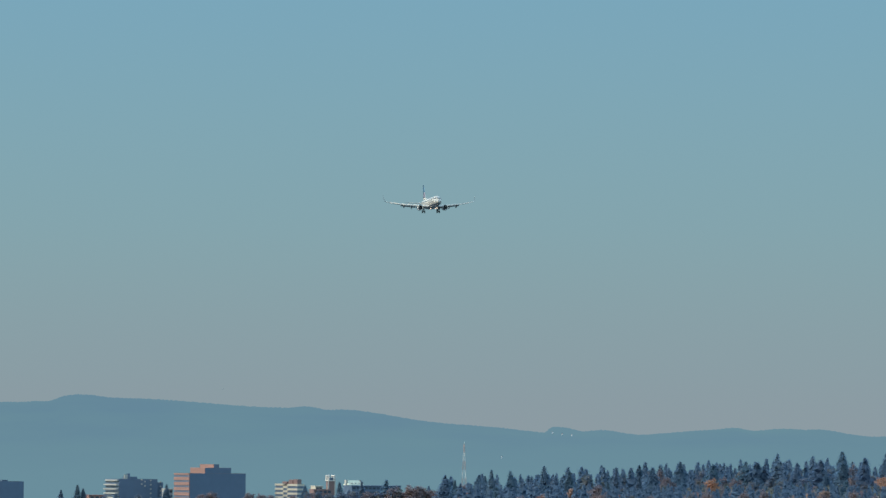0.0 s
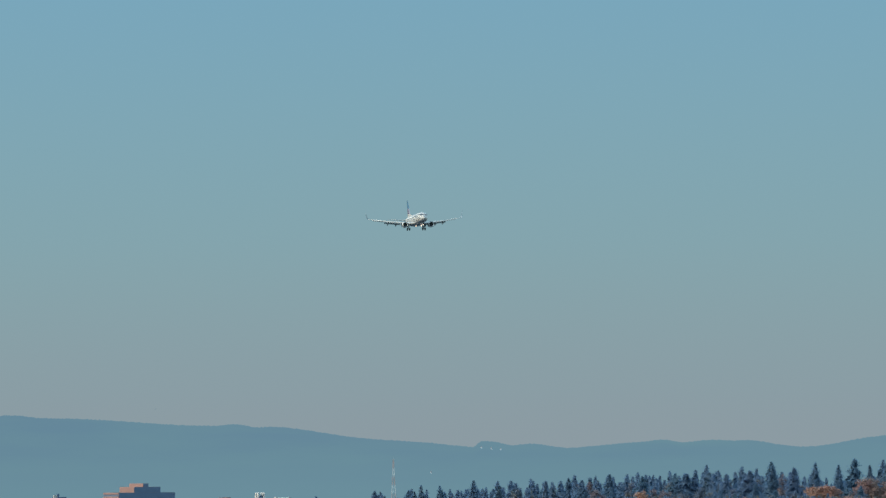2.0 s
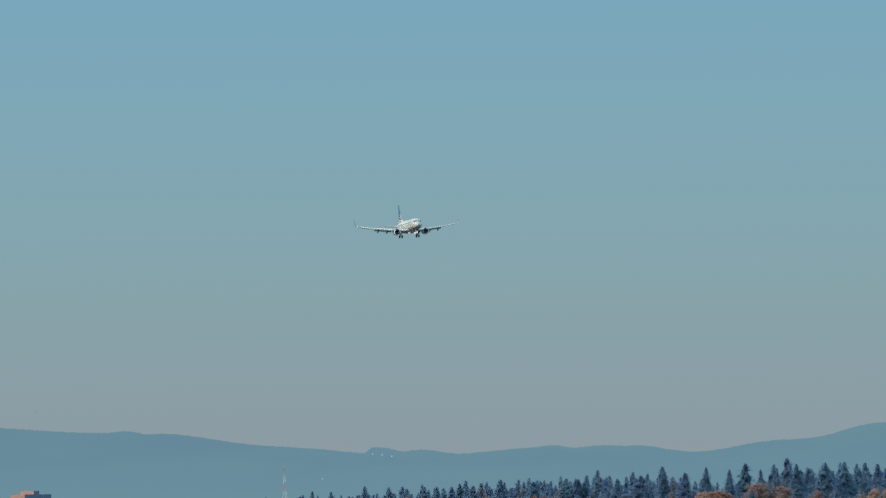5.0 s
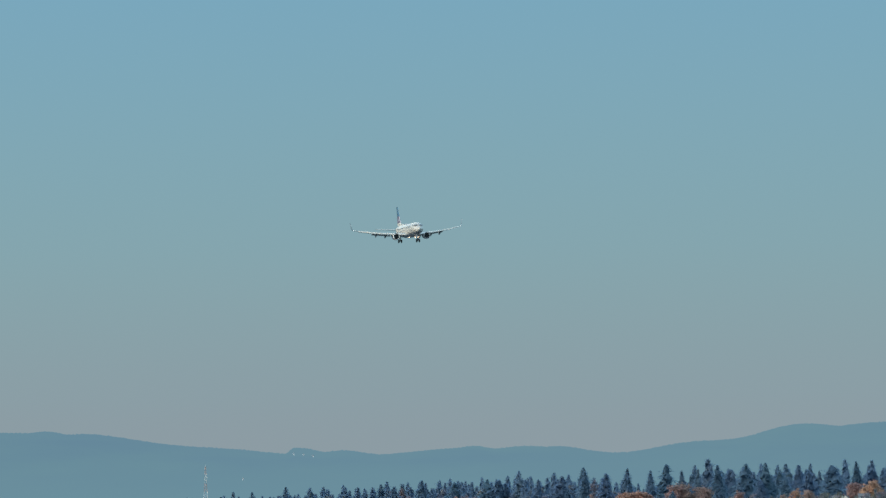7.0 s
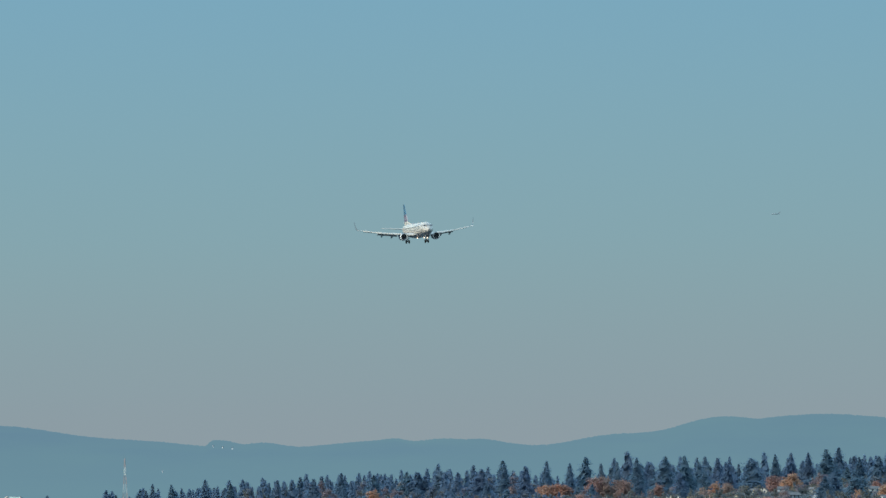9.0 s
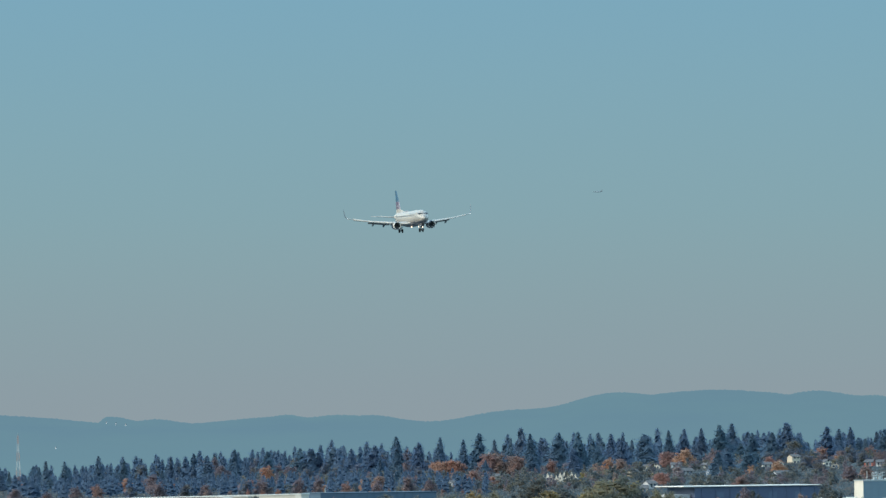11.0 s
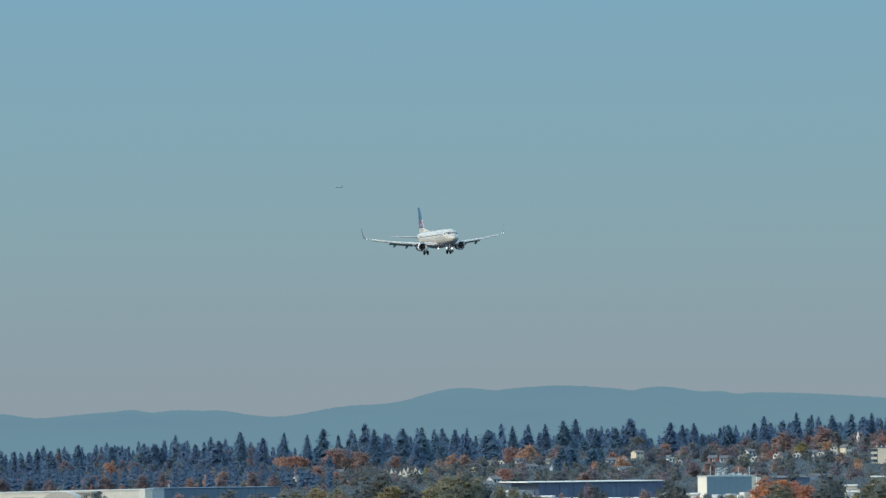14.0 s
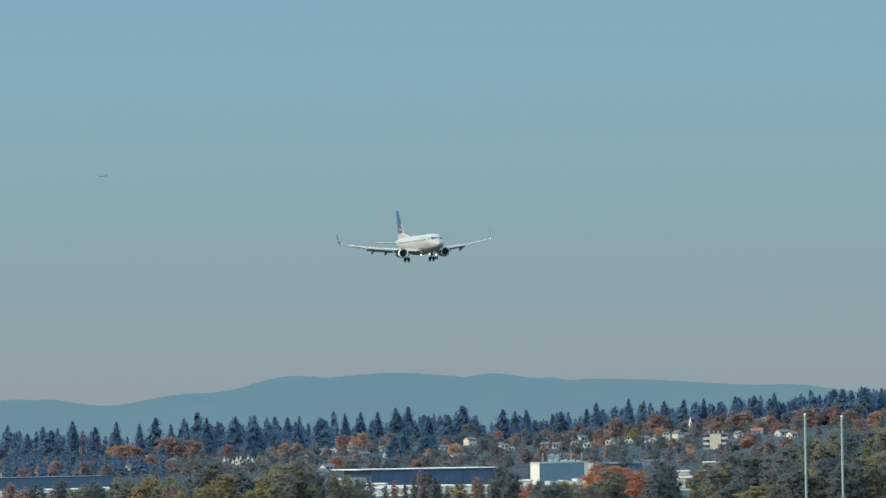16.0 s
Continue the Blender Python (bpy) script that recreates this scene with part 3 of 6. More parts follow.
STAND_OUT_C = [
    (284.53, 0.72, 3.6, 0), (279.30, -2.10, 4.6, 1), (280.60, -1.30, 4.6, 4), (281.60, -0.95, 4.8, 0), (282.70, -0.75, 5.0, 4), (283.80, -1.40, 4.6, 1), (285.00, -2.20, 4.4, 6), (287.58, 0.85, 3.4, 4), (289.78, 2.29, 4.2, 3), (291.48, 0.18, 3.2, 6), (296.02, 1.59, 3.4, 3), (297.84, 1.21, 3.2, 0),
    (299.59, 1.44, 2.9, 0), (301.90, -0.33, 2.4, 2), (304.88, 1.10, 3.6, 6), (308.89, 1.47, 2.8, 2), (310.38, 2.40, 3.2, 4), (315.34, 2.93, 3.0, 0),
    (317.32, 2.03, 2.6, 2), (320.81, 2.50, 3.6, 4), (323.85, 2.62, 3.2, 3), (326.89, 2.75, 3.0, 0), (329.22, 2.19, 2.6, 2), (331.75, 3.02, 3.2, 1),
    (337.75, 3.44, 3.2, 0), (340.67, 2.35, 3.2, 0), (343.80, 2.82, 3.6, 6), (346.41, 2.95, 3.2, 3), (351.62, 4.08, 4.4, 6), (354.21, 3.87, 3.6, 0),
]
for b, e, half, k in STAND_OUT + STAND_OUT_B + STAND_OUT_C:
    conifer(b, e, place_rnd.uniform(4130, 4190) if (e > -1.2 or b < 240) else place_rnd.uniform(3500, 3600), half, k)

# the common run of firs, in rows that thin out downhill; the hindmost go into the woods
FILL = []
mix_rnd = random.Random(52)
for row, (d, step, drop) in enumerate([(4340, 2.4, 0.25), (4270, 2.5, -0.1), (4200, 2.8, -0.8), (4060, 2.9, -2.0), (3900, 3.0, -3.4), (3740, 3.2, -4.8)]):
    b = 166.0 + row * 0.9
    while b < 378:
        b += step * place_rnd.uniform(0.6, 1.4)
        if row >= 3 and (b > (262, 240, 236)[row - 3] or place_rnd.random() < 0.12):
            continue
        dd = d + place_rnd.uniform(-30, 30)
        top = crest(b) + drop + (1.7 * noise.noise((b * 0.42, 7.0 * row, 2)) + place_rnd.uniform(-0.95, 0.25) if row < 3 else place_rnd.uniform(-0.9, 0.35)) + (0.6 if b < 178 else 0)
        if row == 0:
            FILL.append((b, top, dd, place_rnd.uniform(1.1, 1.6)))
        elif row < 4 and b < 246 and mix_rnd.random() < 0.55:
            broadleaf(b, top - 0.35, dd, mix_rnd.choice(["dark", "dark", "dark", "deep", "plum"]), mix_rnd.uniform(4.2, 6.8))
        else:
            conifer(b, top, dd)

b = 168.0
while b < 372:
    b += place_rnd.uniform(1.5, 3.0) * (0.7 if b > 285 else 1.0)
    FILL.append((b, crest(b) - (0.55 if b > 285 else 0.9) + place_rnd.uniform(-0.5, 0.4), 4225 + place_rnd.uniform(-20, 20), place_rnd.uniform(1.6, 2.1)))


# woods that fill the slope behind and between: one mass of small firs
def build_woods():
    rnd = random.Random(11)
    verts, faces = [], []
    _, pv, pf = conifer_meshes(300, 14, 5.2, 0.44, 0.34, 0.8)
    pv = np.array([tuple(v) for v in pv])
    pf, pn = outwards(pv, pf, 3.0, 11.0, 0.35, 0.6)
    norms = []

    def fir(g, tall, wide):
        a = rnd.uniform(0, 6.28)
        c, q = math.cos(a), math.sin(a)
        x, y = pv[:, 0] * wide, pv[:, 1] * wide
        i = len(verts)
        verts.extend(np.stack([g.x + c * x - q * y, g.y + q * x + c * y, g.z + pv[:, 2] * tall], 1).tolist())
        faces.extend([tuple(i + j for j in f) for f in pf])
        norms.extend(np.stack([c * pn[:, 0] - q * pn[:, 1], q * pn[:, 0] + c * pn[:, 1], pn[:, 2]], 1).tolist())

    for _ in range(220):
        b, d = rnd.uniform(166, 380), rnd.uniform(4170, 4420)
        g = on_ground(b, d)
        hh = min(max(7.0, spot(b, crest(b) - (0.2 if b < 238 else 1.0) + rnd.uniform(-1.0, 0.3), d).z - g.z), 24) / 14
        fir(g, hh, hh * 0.95)
    for _ in range(130):
        b, d = rnd.uniform(176, 243), rnd.uniform(3250, 3780)
        g = on_ground(b, d)
        hh = min(max(8.0, spot(b, crest(b) - 3.6 + rnd.uniform(-1.6, 0.6), d).z - g.z), 18) / 14
        fir(g, hh, hh * 0.95)
    for _ in range(110):
        b, d = rnd.uniform(170, 244), rnd.uniform(2900, 3260)
        hh = rnd.uniform(6.5, 11.0) / 14
        fir(on_ground(b, d), hh, hh * 1.2)
    for b, top, d, wide in FILL:
        g = on_ground(b, d)
        hh = max(8.0, spot(b, top, d).z - g.z) / 14
        fir(g, hh, hh * wide * 0.62)
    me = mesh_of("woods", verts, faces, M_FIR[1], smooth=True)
    me.normals_split_custom_set_from_vertices(norms)
    ob = new("woods", me)
    tagged(ob, "dense dark fir woods, tinted haze-blue, on the slope", "woods", kind="stuff")


build_woods()

# houses on the slope: bearing, elevation of the foot, width, wall and roof paint, gable to the front, storeys
HOUSES = [
    (266.18, -5.85, 8.0, "cd", 0, 1), (268.45, -5.02, 8.5, "wd", 0, 1), (269.84, -4.86, 9.0, "wg", 1, 1), (268.76, -7.80, 8.0, "gg", 0, 1), (267.70, -8.57, 7.0, "tg", 0, 1), (277.32, -4.90, 6.5, "wg", 1, 1),
    (274.18, -5.80, 14.0, "gg", 0, 1), (278.35, -5.87, 8.0, "gg", 0, 1), (272.89, -4.74, 12.0, "gd", 0, 1), (286.53, -4.96, 12.0, "wg", 0, 1), (288.62, -4.64, 8.5, "wr", 1, 1), (290.89, -4.33, 9.5, "cg", 0, 2),
    (288.94, -6.38, 14.0, "gg", 0, 1), (295.84, -4.67, 8.5, "wd", 1, 1), (297.22, -5.12, 7.0, "tg", 1, 1), (302.53, -4.77, 8.5, "rd", 0, 1), (304.18, -4.80, 7.5, "gd", 0, 1), (307.05, -4.41, 8.0, "gd", 1, 1),
]
HOUSES_B = [
    (308.96, -4.70, 8.0, "wd", 1, 1), (308.11, -3.73, 9.0, "gd", 0, 1), (312.44, -4.32, 7.5, "wg", 1, 1), (315.39, -4.28, 8.0, "wg", 1, 1), (317.83, -4.06, 8.5, "cg", 0, 1), (319.22, -4.08, 6.5, "wd", 1, 1),
    (321.13, -3.94, 7.0, "cg", 1, 2), (322.87, -3.88, 7.0, "cg", 1, 2), (324.44, -3.64, 6.0, "rd", 0, 1), (332.34, -3.51, 8.0, "gg", 1, 1), (335.03, -3.11, 12.0, "gr", 0, 1), (338.93, -3.44, 12.0, "gg", 0, 1),
    (340.40, -3.72, 7.0, "wg", 0, 1), (245.16, -6.21, 7.5, "wg", 0, 1), (238.90, -7.32, 11.0, "gg", 0, 1), (235.78, -7.10, 6.5, "wg", 0, 1), (233.18, -7.40, 14.0, "gg", 0, 1), (335.68, -0.87, 5.0, "wd", 1, 1),
]
HOUSE_SPOTS = [(b, reach(b, e, 2500, 4080)) for b, e, *_ in HOUSES + HOUSES_B if e < -2]


def behind_houses(b, d, half):
    """Moves a tree uphill of the houses, so that their fronts show to the camera."""
    for hb, hd in sorted(HOUSE_SPOTS, key=lambda s: s[1]):
        if abs(b - hb) * d / 1000 < half + 3.0 and hd - 260 < d < hd + half + 5:
            d = hd + half + 5
    return d


# autumn trees on the slope: bearing, elevation of the top, half width, colour
AUTUMN = [
    (236.45, -2.85, 7.5, "orange"), (238.19, -2.71, 5.5, "orange"), (239.65, -3.17, 4.5, "red"), (244.01, -1.67, 7.0, "rust"), (245.14, -1.52, 6.0, "rust"), (248.00, -2.08, 8.5, "rust"),
    (241.63, -4.24, 4.5, "rust"), (232.52, -5.13, 4.5, "red"), (234.68, -5.17, 5.0, "green"), (244.48, -5.41, 4.5, "orange"), (227.32, -5.05, 3.5, "rust"), (253.54, -2.87, 4.5, "rust"),
    (256.85, -2.75, 5.0, "plum"), (262.49, -2.84, 4.0, "orange"), (264.23, -2.86, 4.5, "rust"), (271.63, -1.77, 5.5, "rust"), (274.24, -1.46, 6.0, "orange"), (278.59, -1.53, 6.5, "plum"),
]
AUTUMN_B = [
    (278.83, -2.66, 3.0, "rust"), (270.71, -5.05, 4.5, "red"), (287.26, -2.79, 6.0, "red"), (288.56, -3.42, 4.5, "orange"), (293.79, -2.03, 6.5, "green"), (295.11, -1.44, 4.5, "red"),
    (290.78, -0.24, 5.0, "green"), (304.22, -2.19, 6.0, "plum"), (306.40, -1.79, 4.5, "rust"), (310.31, -1.94, 5.5, "red"), (311.77, -2.57, 4.0, "red"), (316.14, -1.51, 6.5, "gold"),
    (319.47, 0.78, 7.0, "rust"), (320.31, -1.32, 6.0, "orange"), (313.39, 0.27, 6.0, "rust"), (325.11, 0.08, 6.0, "plum"), (328.57, -0.58, 6.0, "red"), (331.63, 0.67, 8.0, "rust"),
]
AUTUMN_C = [
    (333.36, 0.82, 6.5, "rust"), (336.99, 0.07, 5.0, "red"), (338.36, -1.00, 4.0, "red"), (333.74, -2.40, 4.5, "orange"), (336.76, -3.57, 4.0, "rust"), (339.80, -3.02, 5.0, "rust"),
    (342.04, 1.11, 7.5, "rust"), (343.78, 1.26, 7.0, "rust"), (347.06, 0.51, 8.0, "orange"), (348.96, 0.66, 6.0, "rust"), (353.12, 0.42, 6.5, "orange"), (354.59, 0.74, 6.5, "rust"),
    (341.13, -1.65, 4.5, "rust"), (335.59, -0.69, 5.0, "rust"), (325.68, -2.10, 5.0, "plum"), (323.94, -2.42, 4.0, "plum"), (351.11, -0.59, 6.0, "rust"), (302.01, -4.33, 4.0, "rust"), (306.52, -5.10, 3.5, "orange"), (299.41, -4.29, 4.0, "plum"), (282.87, -5.77, 4.5, "rust"),
    (210.02, -3.40, 5.0, "orange"), (208.12, -5.40, 6.5, "rust"), (202.90, -3.18, 5.0, "plum"), (192.48, -4.37, 5.0, "plum"), (195.10, -5.83, 6.0, "red"), (188.32, -5.00, 3.5, "orange"),
]

for b, e, half, kind in AUTUMN + AUTUMN_B + AUTUMN_C:
    d = 3190 if b < 246 and e < -3.6 else min(4080, max(3000, reach(b, e - 2.6) - 20))
    broadleaf(b, e, behind_houses(b, d, half), kind, half * 1.3)

# the brown and rusty woods between the houses and the firs on the eastern slope
wood_rnd = random.Random(33)
for k in range(44):
    b = 286.0 + 66.0 * (k + wood_rnd.random()) / 44
    e = crest(b) - wood_rnd.uniform(1.5, 3.4) - (0.5 if b < 300 else 0.0)
    kind = wood_rnd.choice(["rust", "plum", "plum", "plum", "dark", "green", "dark", "rust", "dark"])
    broadleaf(b, e, behind_houses(b, min(4120, max(3300, reach(b, e - 2.4) - 15)), 5.0), kind, wood_rnd.uniform(4.0, 7.5), k=2 if k % 3 else 0)


def build_garden_trees():
    """Small garden and street trees between the houses, too many to tell apart."""
    rnd = random.Random(21)
    kinds = ["plum", "rust", "green", "deep", "gold", "orange", "red"]
    protos = []
    for k, (h, w, n, size, tall) in enumerate([(6, 2.8, 330, 0.34, 0.94), (6, 2.2, 270, 0.32, 0.95), (6, 3.4, 380, 0.36, 0.92)]):
        _, v, f = broad_meshes(60 + k, h, w, n, size, tall, 2, 0.75)
        pv = np.array([tuple(p) for p in v])
        protos.append((pv, *outwards(pv, f, 2.2, 4.0)))
    verts, faces, index, norms = [], [], [], []
    for k in range(790):
        b, d = rnd.uniform(205, 372), rnd.uniform(2950, 4090)
        if any(abs(b - hb) < 0.9 and d < hd + 6 and d > hd - 170 for hb, hd in HOUSE_SPOTS):
            continue
        g = on_ground(b, d)
        pv, pf, pn = protos[k % 3]
        kind = rnd.choice([0, 3, 2, 3, 3, 0, 3] if k % 13 else [1, 1, 5, 4])
        sc, sh, a = rnd.uniform(0.8, 1.7), rnd.uniform(0.7, 1.45), rnd.uniform(0, 6.28)
        c, q = math.cos(a) * sc, math.sin(a) * sc
        i = len(verts)
        verts += np.stack([g.x + c * pv[:, 0] - q * pv[:, 1], g.y + q * pv[:, 0] + c * pv[:, 1], g.z + pv[:, 2] * sh], 1).tolist()
        faces += [tuple(i + j for j in f) for f in pf]
        index += [kind] * len(pf)
        norms += np.stack([(c * pn[:, 0] - q * pn[:, 1]) / sc, (q * pn[:, 0] + c * pn[:, 1]) / sc, pn[:, 2]], 1).tolist()
    me = mesh_of("garden_trees", verts, faces, mats=[M_LEAF[k] for k in kinds], index=index, smooth=True)
    me.normals_split_custom_set_from_vertices(norms)
    ob = new("garden_trees", me)
    tagged(ob, "small brown and green garden trees between houses", "trees", kind="stuff")



def build_brush():
    """Hedges, scrub and garden shrubs that cover the slope."""
    rnd = random.Random(5)
    verts, faces = [], []
    for _ in range(9000):
        b, d = rnd.uniform(150, 380), rnd.uniform(2650, 4200)
        g = on_ground(b, d)
        r, hh = rnd.uniform(0.9, 3.2), rnd.uniform(1.0, 3.4)
        for k in range(12):
            a, q = rnd.uniform(0, 6.28), rnd.uniform(0.1, 1) ** 0.5 * r
            s = rnd.uniform(0.4, 0.9)
            p = Vector((g.x + q * math.cos(a), g.y + q * math.sin(a), g.z + hh * rnd.uniform(0.05, 1.0) * (1 - 0.5 * q / r)))
            u = Vector((rnd.gauss(0, 1), rnd.gauss(0, 1), rnd.gauss(0, 1))).normalized()
            v = u.orthogonal().normalized()
            i = len(verts)
            verts += [p + u * s, p + v * s, p - u * s * 0.6 - v * s * 0.6]
            faces.append((i, i + 1, i + 2))
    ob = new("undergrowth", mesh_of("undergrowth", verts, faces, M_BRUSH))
    tagged(ob, "haze-tinted brown and olive scrub and garden hedges", "shrubs", kind="stuff")


build_brush()


# ---- buildings ----
def facing(p, turn=10.0):
    return Matrix.Translation(p) @ pose(0, 0, 0, 0, 0, turn)


def window_set(parent, x0, x1, z, n, w, h, y, side=-1, paint=None):
    """Windows along a wall in the plane y, each with a frame and a pane."""
    for k in range(n):
        cx = x0 + (x1 - x0) * (k + 0.5) / n
        bm = bmesh.new()
        for bx in ((cx - w / 2 - 0.1, z - 0.1, cx - w / 2, z + h + 0.1), (cx + w / 2, z - 0.1, cx + w / 2 + 0.1, z + h + 0.1),
                   (cx - w / 2, z - 0.12, cx + w / 2, z), (cx - w / 2, z + h, cx + w / 2, z + h + 0.1)):
            box(bm, bx[0], min(y, y + side * 0.08), bx[1], bx[2], max(y, y + side * 0.08), bx[3])
        win = part("window", bm, paint or M_WHITE, parent)
        part("pane", boxed(cx - w / 2, min(y, y + side * 0.03), z, cx + w / 2, max(y, y + side * 0.03), z + h), M_GLASS, win)


def gable_house(m, w, dep, h, pitch, wall, roof, label, gable_front=True, chimney=True, storeys=1):
    root = thing("house", m, label, "house", "houses on the slope")
    bm = bmesh.new()
    rise_ = (w if gable_front else dep) / 2 * pitch
    if gable_front:
        prof = [(-w / 2, -0.6), (w / 2, -0.6), (w / 2, h), (0, h + rise_), (-w / 2, h)]
        lo = [bm.verts.new((x, -dep / 2, z)) for x, z in prof]
        hi = [bm.verts.new((x, dep / 2, z)) for x, z in prof]
    else:
        prof = [(-dep / 2, -0.6), (dep / 2, -0.6), (dep / 2, h), (0, h + rise_), (-dep / 2, h)]
        lo = [bm.verts.new((-w / 2, y, z)) for y, z in prof]
        hi = [bm.verts.new((w / 2, y, z)) for y, z in prof]
    bm.faces.new(lo)
    bm.faces.new(hi)
    for k in range(5):
        bm.faces.new((lo[k], lo[(k + 1) % 5], hi[(k + 1) % 5], hi[k]))
    part("wall", bm, wall, root)
    half, ln = ((w if gable_front else dep) / 2 + 0.45, (dep if gable_front else w) / 2 + 0.4)
    rb = bmesh.new()
    zr, zl = h + rise_ + 0.05, h + rise_ + 0.05 - half * pitch
    ring = [(0, zr), (half, zl), (half, zl + 0.22), (0, zr + 0.24), (-half, zl + 0.22), (-half, zl)]
    ends = []
    for s in (-ln, ln):
        ends.append([rb.verts.new((x, s, z) if gable_front else (s, x, z)) for x, z in ring])
    for k in range(6):
        rb.faces.new((ends[0][k], ends[0][(k + 1) % 6], ends[1][(k + 1) % 6], ends[1][k]))
    for e2 in ends:
        rb.faces.new((e2[0], e2[1], e2[2], e2[3]))
        rb.faces.new((e2[0], e2[3], e2[4], e2[5]))
    part("roof", rb, roof, root)
    for s in range(storeys):
        window_set(root, -w / 2 + 0.5, w / 2 - 0.5, 0.9 + 2.7 * s, max(2, int(w / 2.6)), 1.1, 1.3, -dep / 2)
    if gable_front:
        window_set(root, -0.9, 0.9, h + rise_ * 0.25, 1, 0.9, 1.0, -dep / 2)
    part("door", boxed(w * 0.12, -dep / 2 - 0.06, 0, w * 0.12 + 0.95, -dep / 2, 2.05), M_DARKB, root)
    if chimney:
        part("chimney", boxed(w * 0.2, 0.2, h, w * 0.2 + 0.6, 0.8, h + rise_ + 0.9), M_BRICK, root)
    return root


PAINT = {"w": (M_OFFW, "off-white"), "c": (M_CREAM, "cream"), "t": (M_TAN, "tan"), "g": (M_GREYW, "grey"), "r": (M_REDW, "barn red")}
TILE = {"g": (M_ROOFG, "grey shingle roof"), "d": (M_ROOFD, "dark shingle roof"), "r": (M_ROOFR, "red tiled roof"), "w": (M_ROOFW, "pale flat-pitched roof")}
for b, e, w, paint, front, st in HOUSES + HOUSES_B:
    d = reach(b, e, 2500, 4080)
    wall, wn_ = PAINT[paint[0]]
    roof, rn_ = TILE[paint[1]]
    g = on_ground(b, d)
    w *= 0.57
    gable_house(facing(g, place_rnd.choice([-32, -24, -18, 8, 12])), w, 6.5, 2.25 * st + 0.1, 0.62 if front else 0.42, wall, roof,
                f"{('one', 'two', 'three')[st - 1]}-storey {wn_} house with {rn_}", bool(front), st == 2, st)


def row_houses():
    """Cream apartments with a zigzag of steep gables."""
    b, e, d = 254.88, -6.28, 3600
    for off, up, w in ((-2.25, -0.5, 1.9), (-1.70, 0.1, 2.1), (-1.10, -0.3, 1.8), (-0.35, -0.7, 1.7), (0.25, 0.3, 2.1), (0.85, 0.7, 2.2), (1.45, 0.3, 1.9), (2.00, 0.6, 2.1), (2.55, -0.2, 1.8)):
        g = on_ground(b + off, d)
        HOUSE_SPOTS.append((b + off, d))
        h = spot(b, e, d).z - g.z + 1.6 + up
        root = thing("house", facing(g, -24), "narrow cream row house with a steep gable", "house", "row houses behind the trees")
        bm = bmesh.new()
        prof = [(-w / 2, -0.6), (w / 2, -0.6), (w / 2, h), (0, h + w * 1.25), (-w / 2, h)]
        lo = [bm.verts.new((x, -3.5, z)) for x, z in prof]
        hi = [bm.verts.new((x, 3.5, z)) for x, z in prof]
        bm.faces.new(lo)
        bm.faces.new(hi)
        for k in range(5):
            bm.faces.new((lo[k], lo[(k + 1) % 5], hi[(k + 1) % 5], hi[k]))
        part("wall", bm, M_CREAMH, root)
        for sx in (-1, 1):
            part("roof_slope", loft([[(sx * (w / 2 + 0.12), y, h - 0.25), (sx * (w / 2 + 0.22), y, h - 0.2), (0.0, y, h + w * 1.25 + 0.2), (0.0, y, h + w * 1.25 + 0.02)] for y in (-3.7, 3.7)]), M_ROOFG, root)
        window_set(root, -w / 2 + 0.2, w / 2 - 0.2, h - 1.6, 1, 0.7, 1.1, -3.5, paint=M_CREAMH)


row_houses()
build_garden_trees()


def flat_block(name, m, w, dep, h, wall, roof, label, category, parapet=0.5, roof_lip=0.35):
    root = thing(name, m, label, category)
    part("wall", boxed(-w / 2, -dep / 2, -1, w / 2, dep / 2, h), wall, root)
    part("roof", boxed(-w / 2 - roof_lip, -dep / 2 - roof_lip, h, w / 2 + roof_lip, dep / 2 + roof_lip, h + parapet, bevel=0.06), roof, root)
    return root


def office_on_slope():
    b, e = 328.75, -5.27
    d = reach(b, e, 2500, 3800)
    root = thing("apartment_block", facing(on_ground(b, d), -24), "cream three-storey apartment block with open balconies", "apartment block")
    w, dep = 10.5, 9.0
    for k in range(3):
        z = 2.75 * k
        part("slab", boxed(-w / 2 - 1.2, -dep / 2 - 1.2, z + 2.45, w / 2 + 1.2, dep / 2, z + 2.75), M_CONC, root)
        # The recesses' shade is painted on as dark walls.
        part("wall", boxed(-w / 2 + 0.2, -dep / 2 + 0.3, z, w / 2 - 0.2, dep / 2, z + 2.45), M_DARKB, root, "recessed wall with its shade painted dark")
        for sx in (-1, 1):
            part("balcony", boxed(min(sx * w / 2 * 0.62, sx * (w / 2 + 1.2)), -dep / 2 - 1.2, z, max(sx * w / 2 * 0.62, sx * (w / 2 + 1.2)), -dep / 2 - 1.05, z + 1.0), M_CREAM, root)
    part("stair_tower", boxed(-w * 0.28, -dep / 2 - 1.3, 0, w * 0.28, -dep / 2 + 1, 8.4), M_CREAM, root)
    part("roof", boxed(-w / 2 - 1.5, -dep / 2 - 1.5, 8.4, w / 2 + 1.5, dep / 2 + 0.4, 8.8), M_ROOFD, root)
    for k in range(4):
        part("roof_vent", boxed(-4 + 2.4 * k, -1, 8.8, -3.4 + 2.4 * k, 0, 9.7), M_STEEL, root)


office_on_slope()


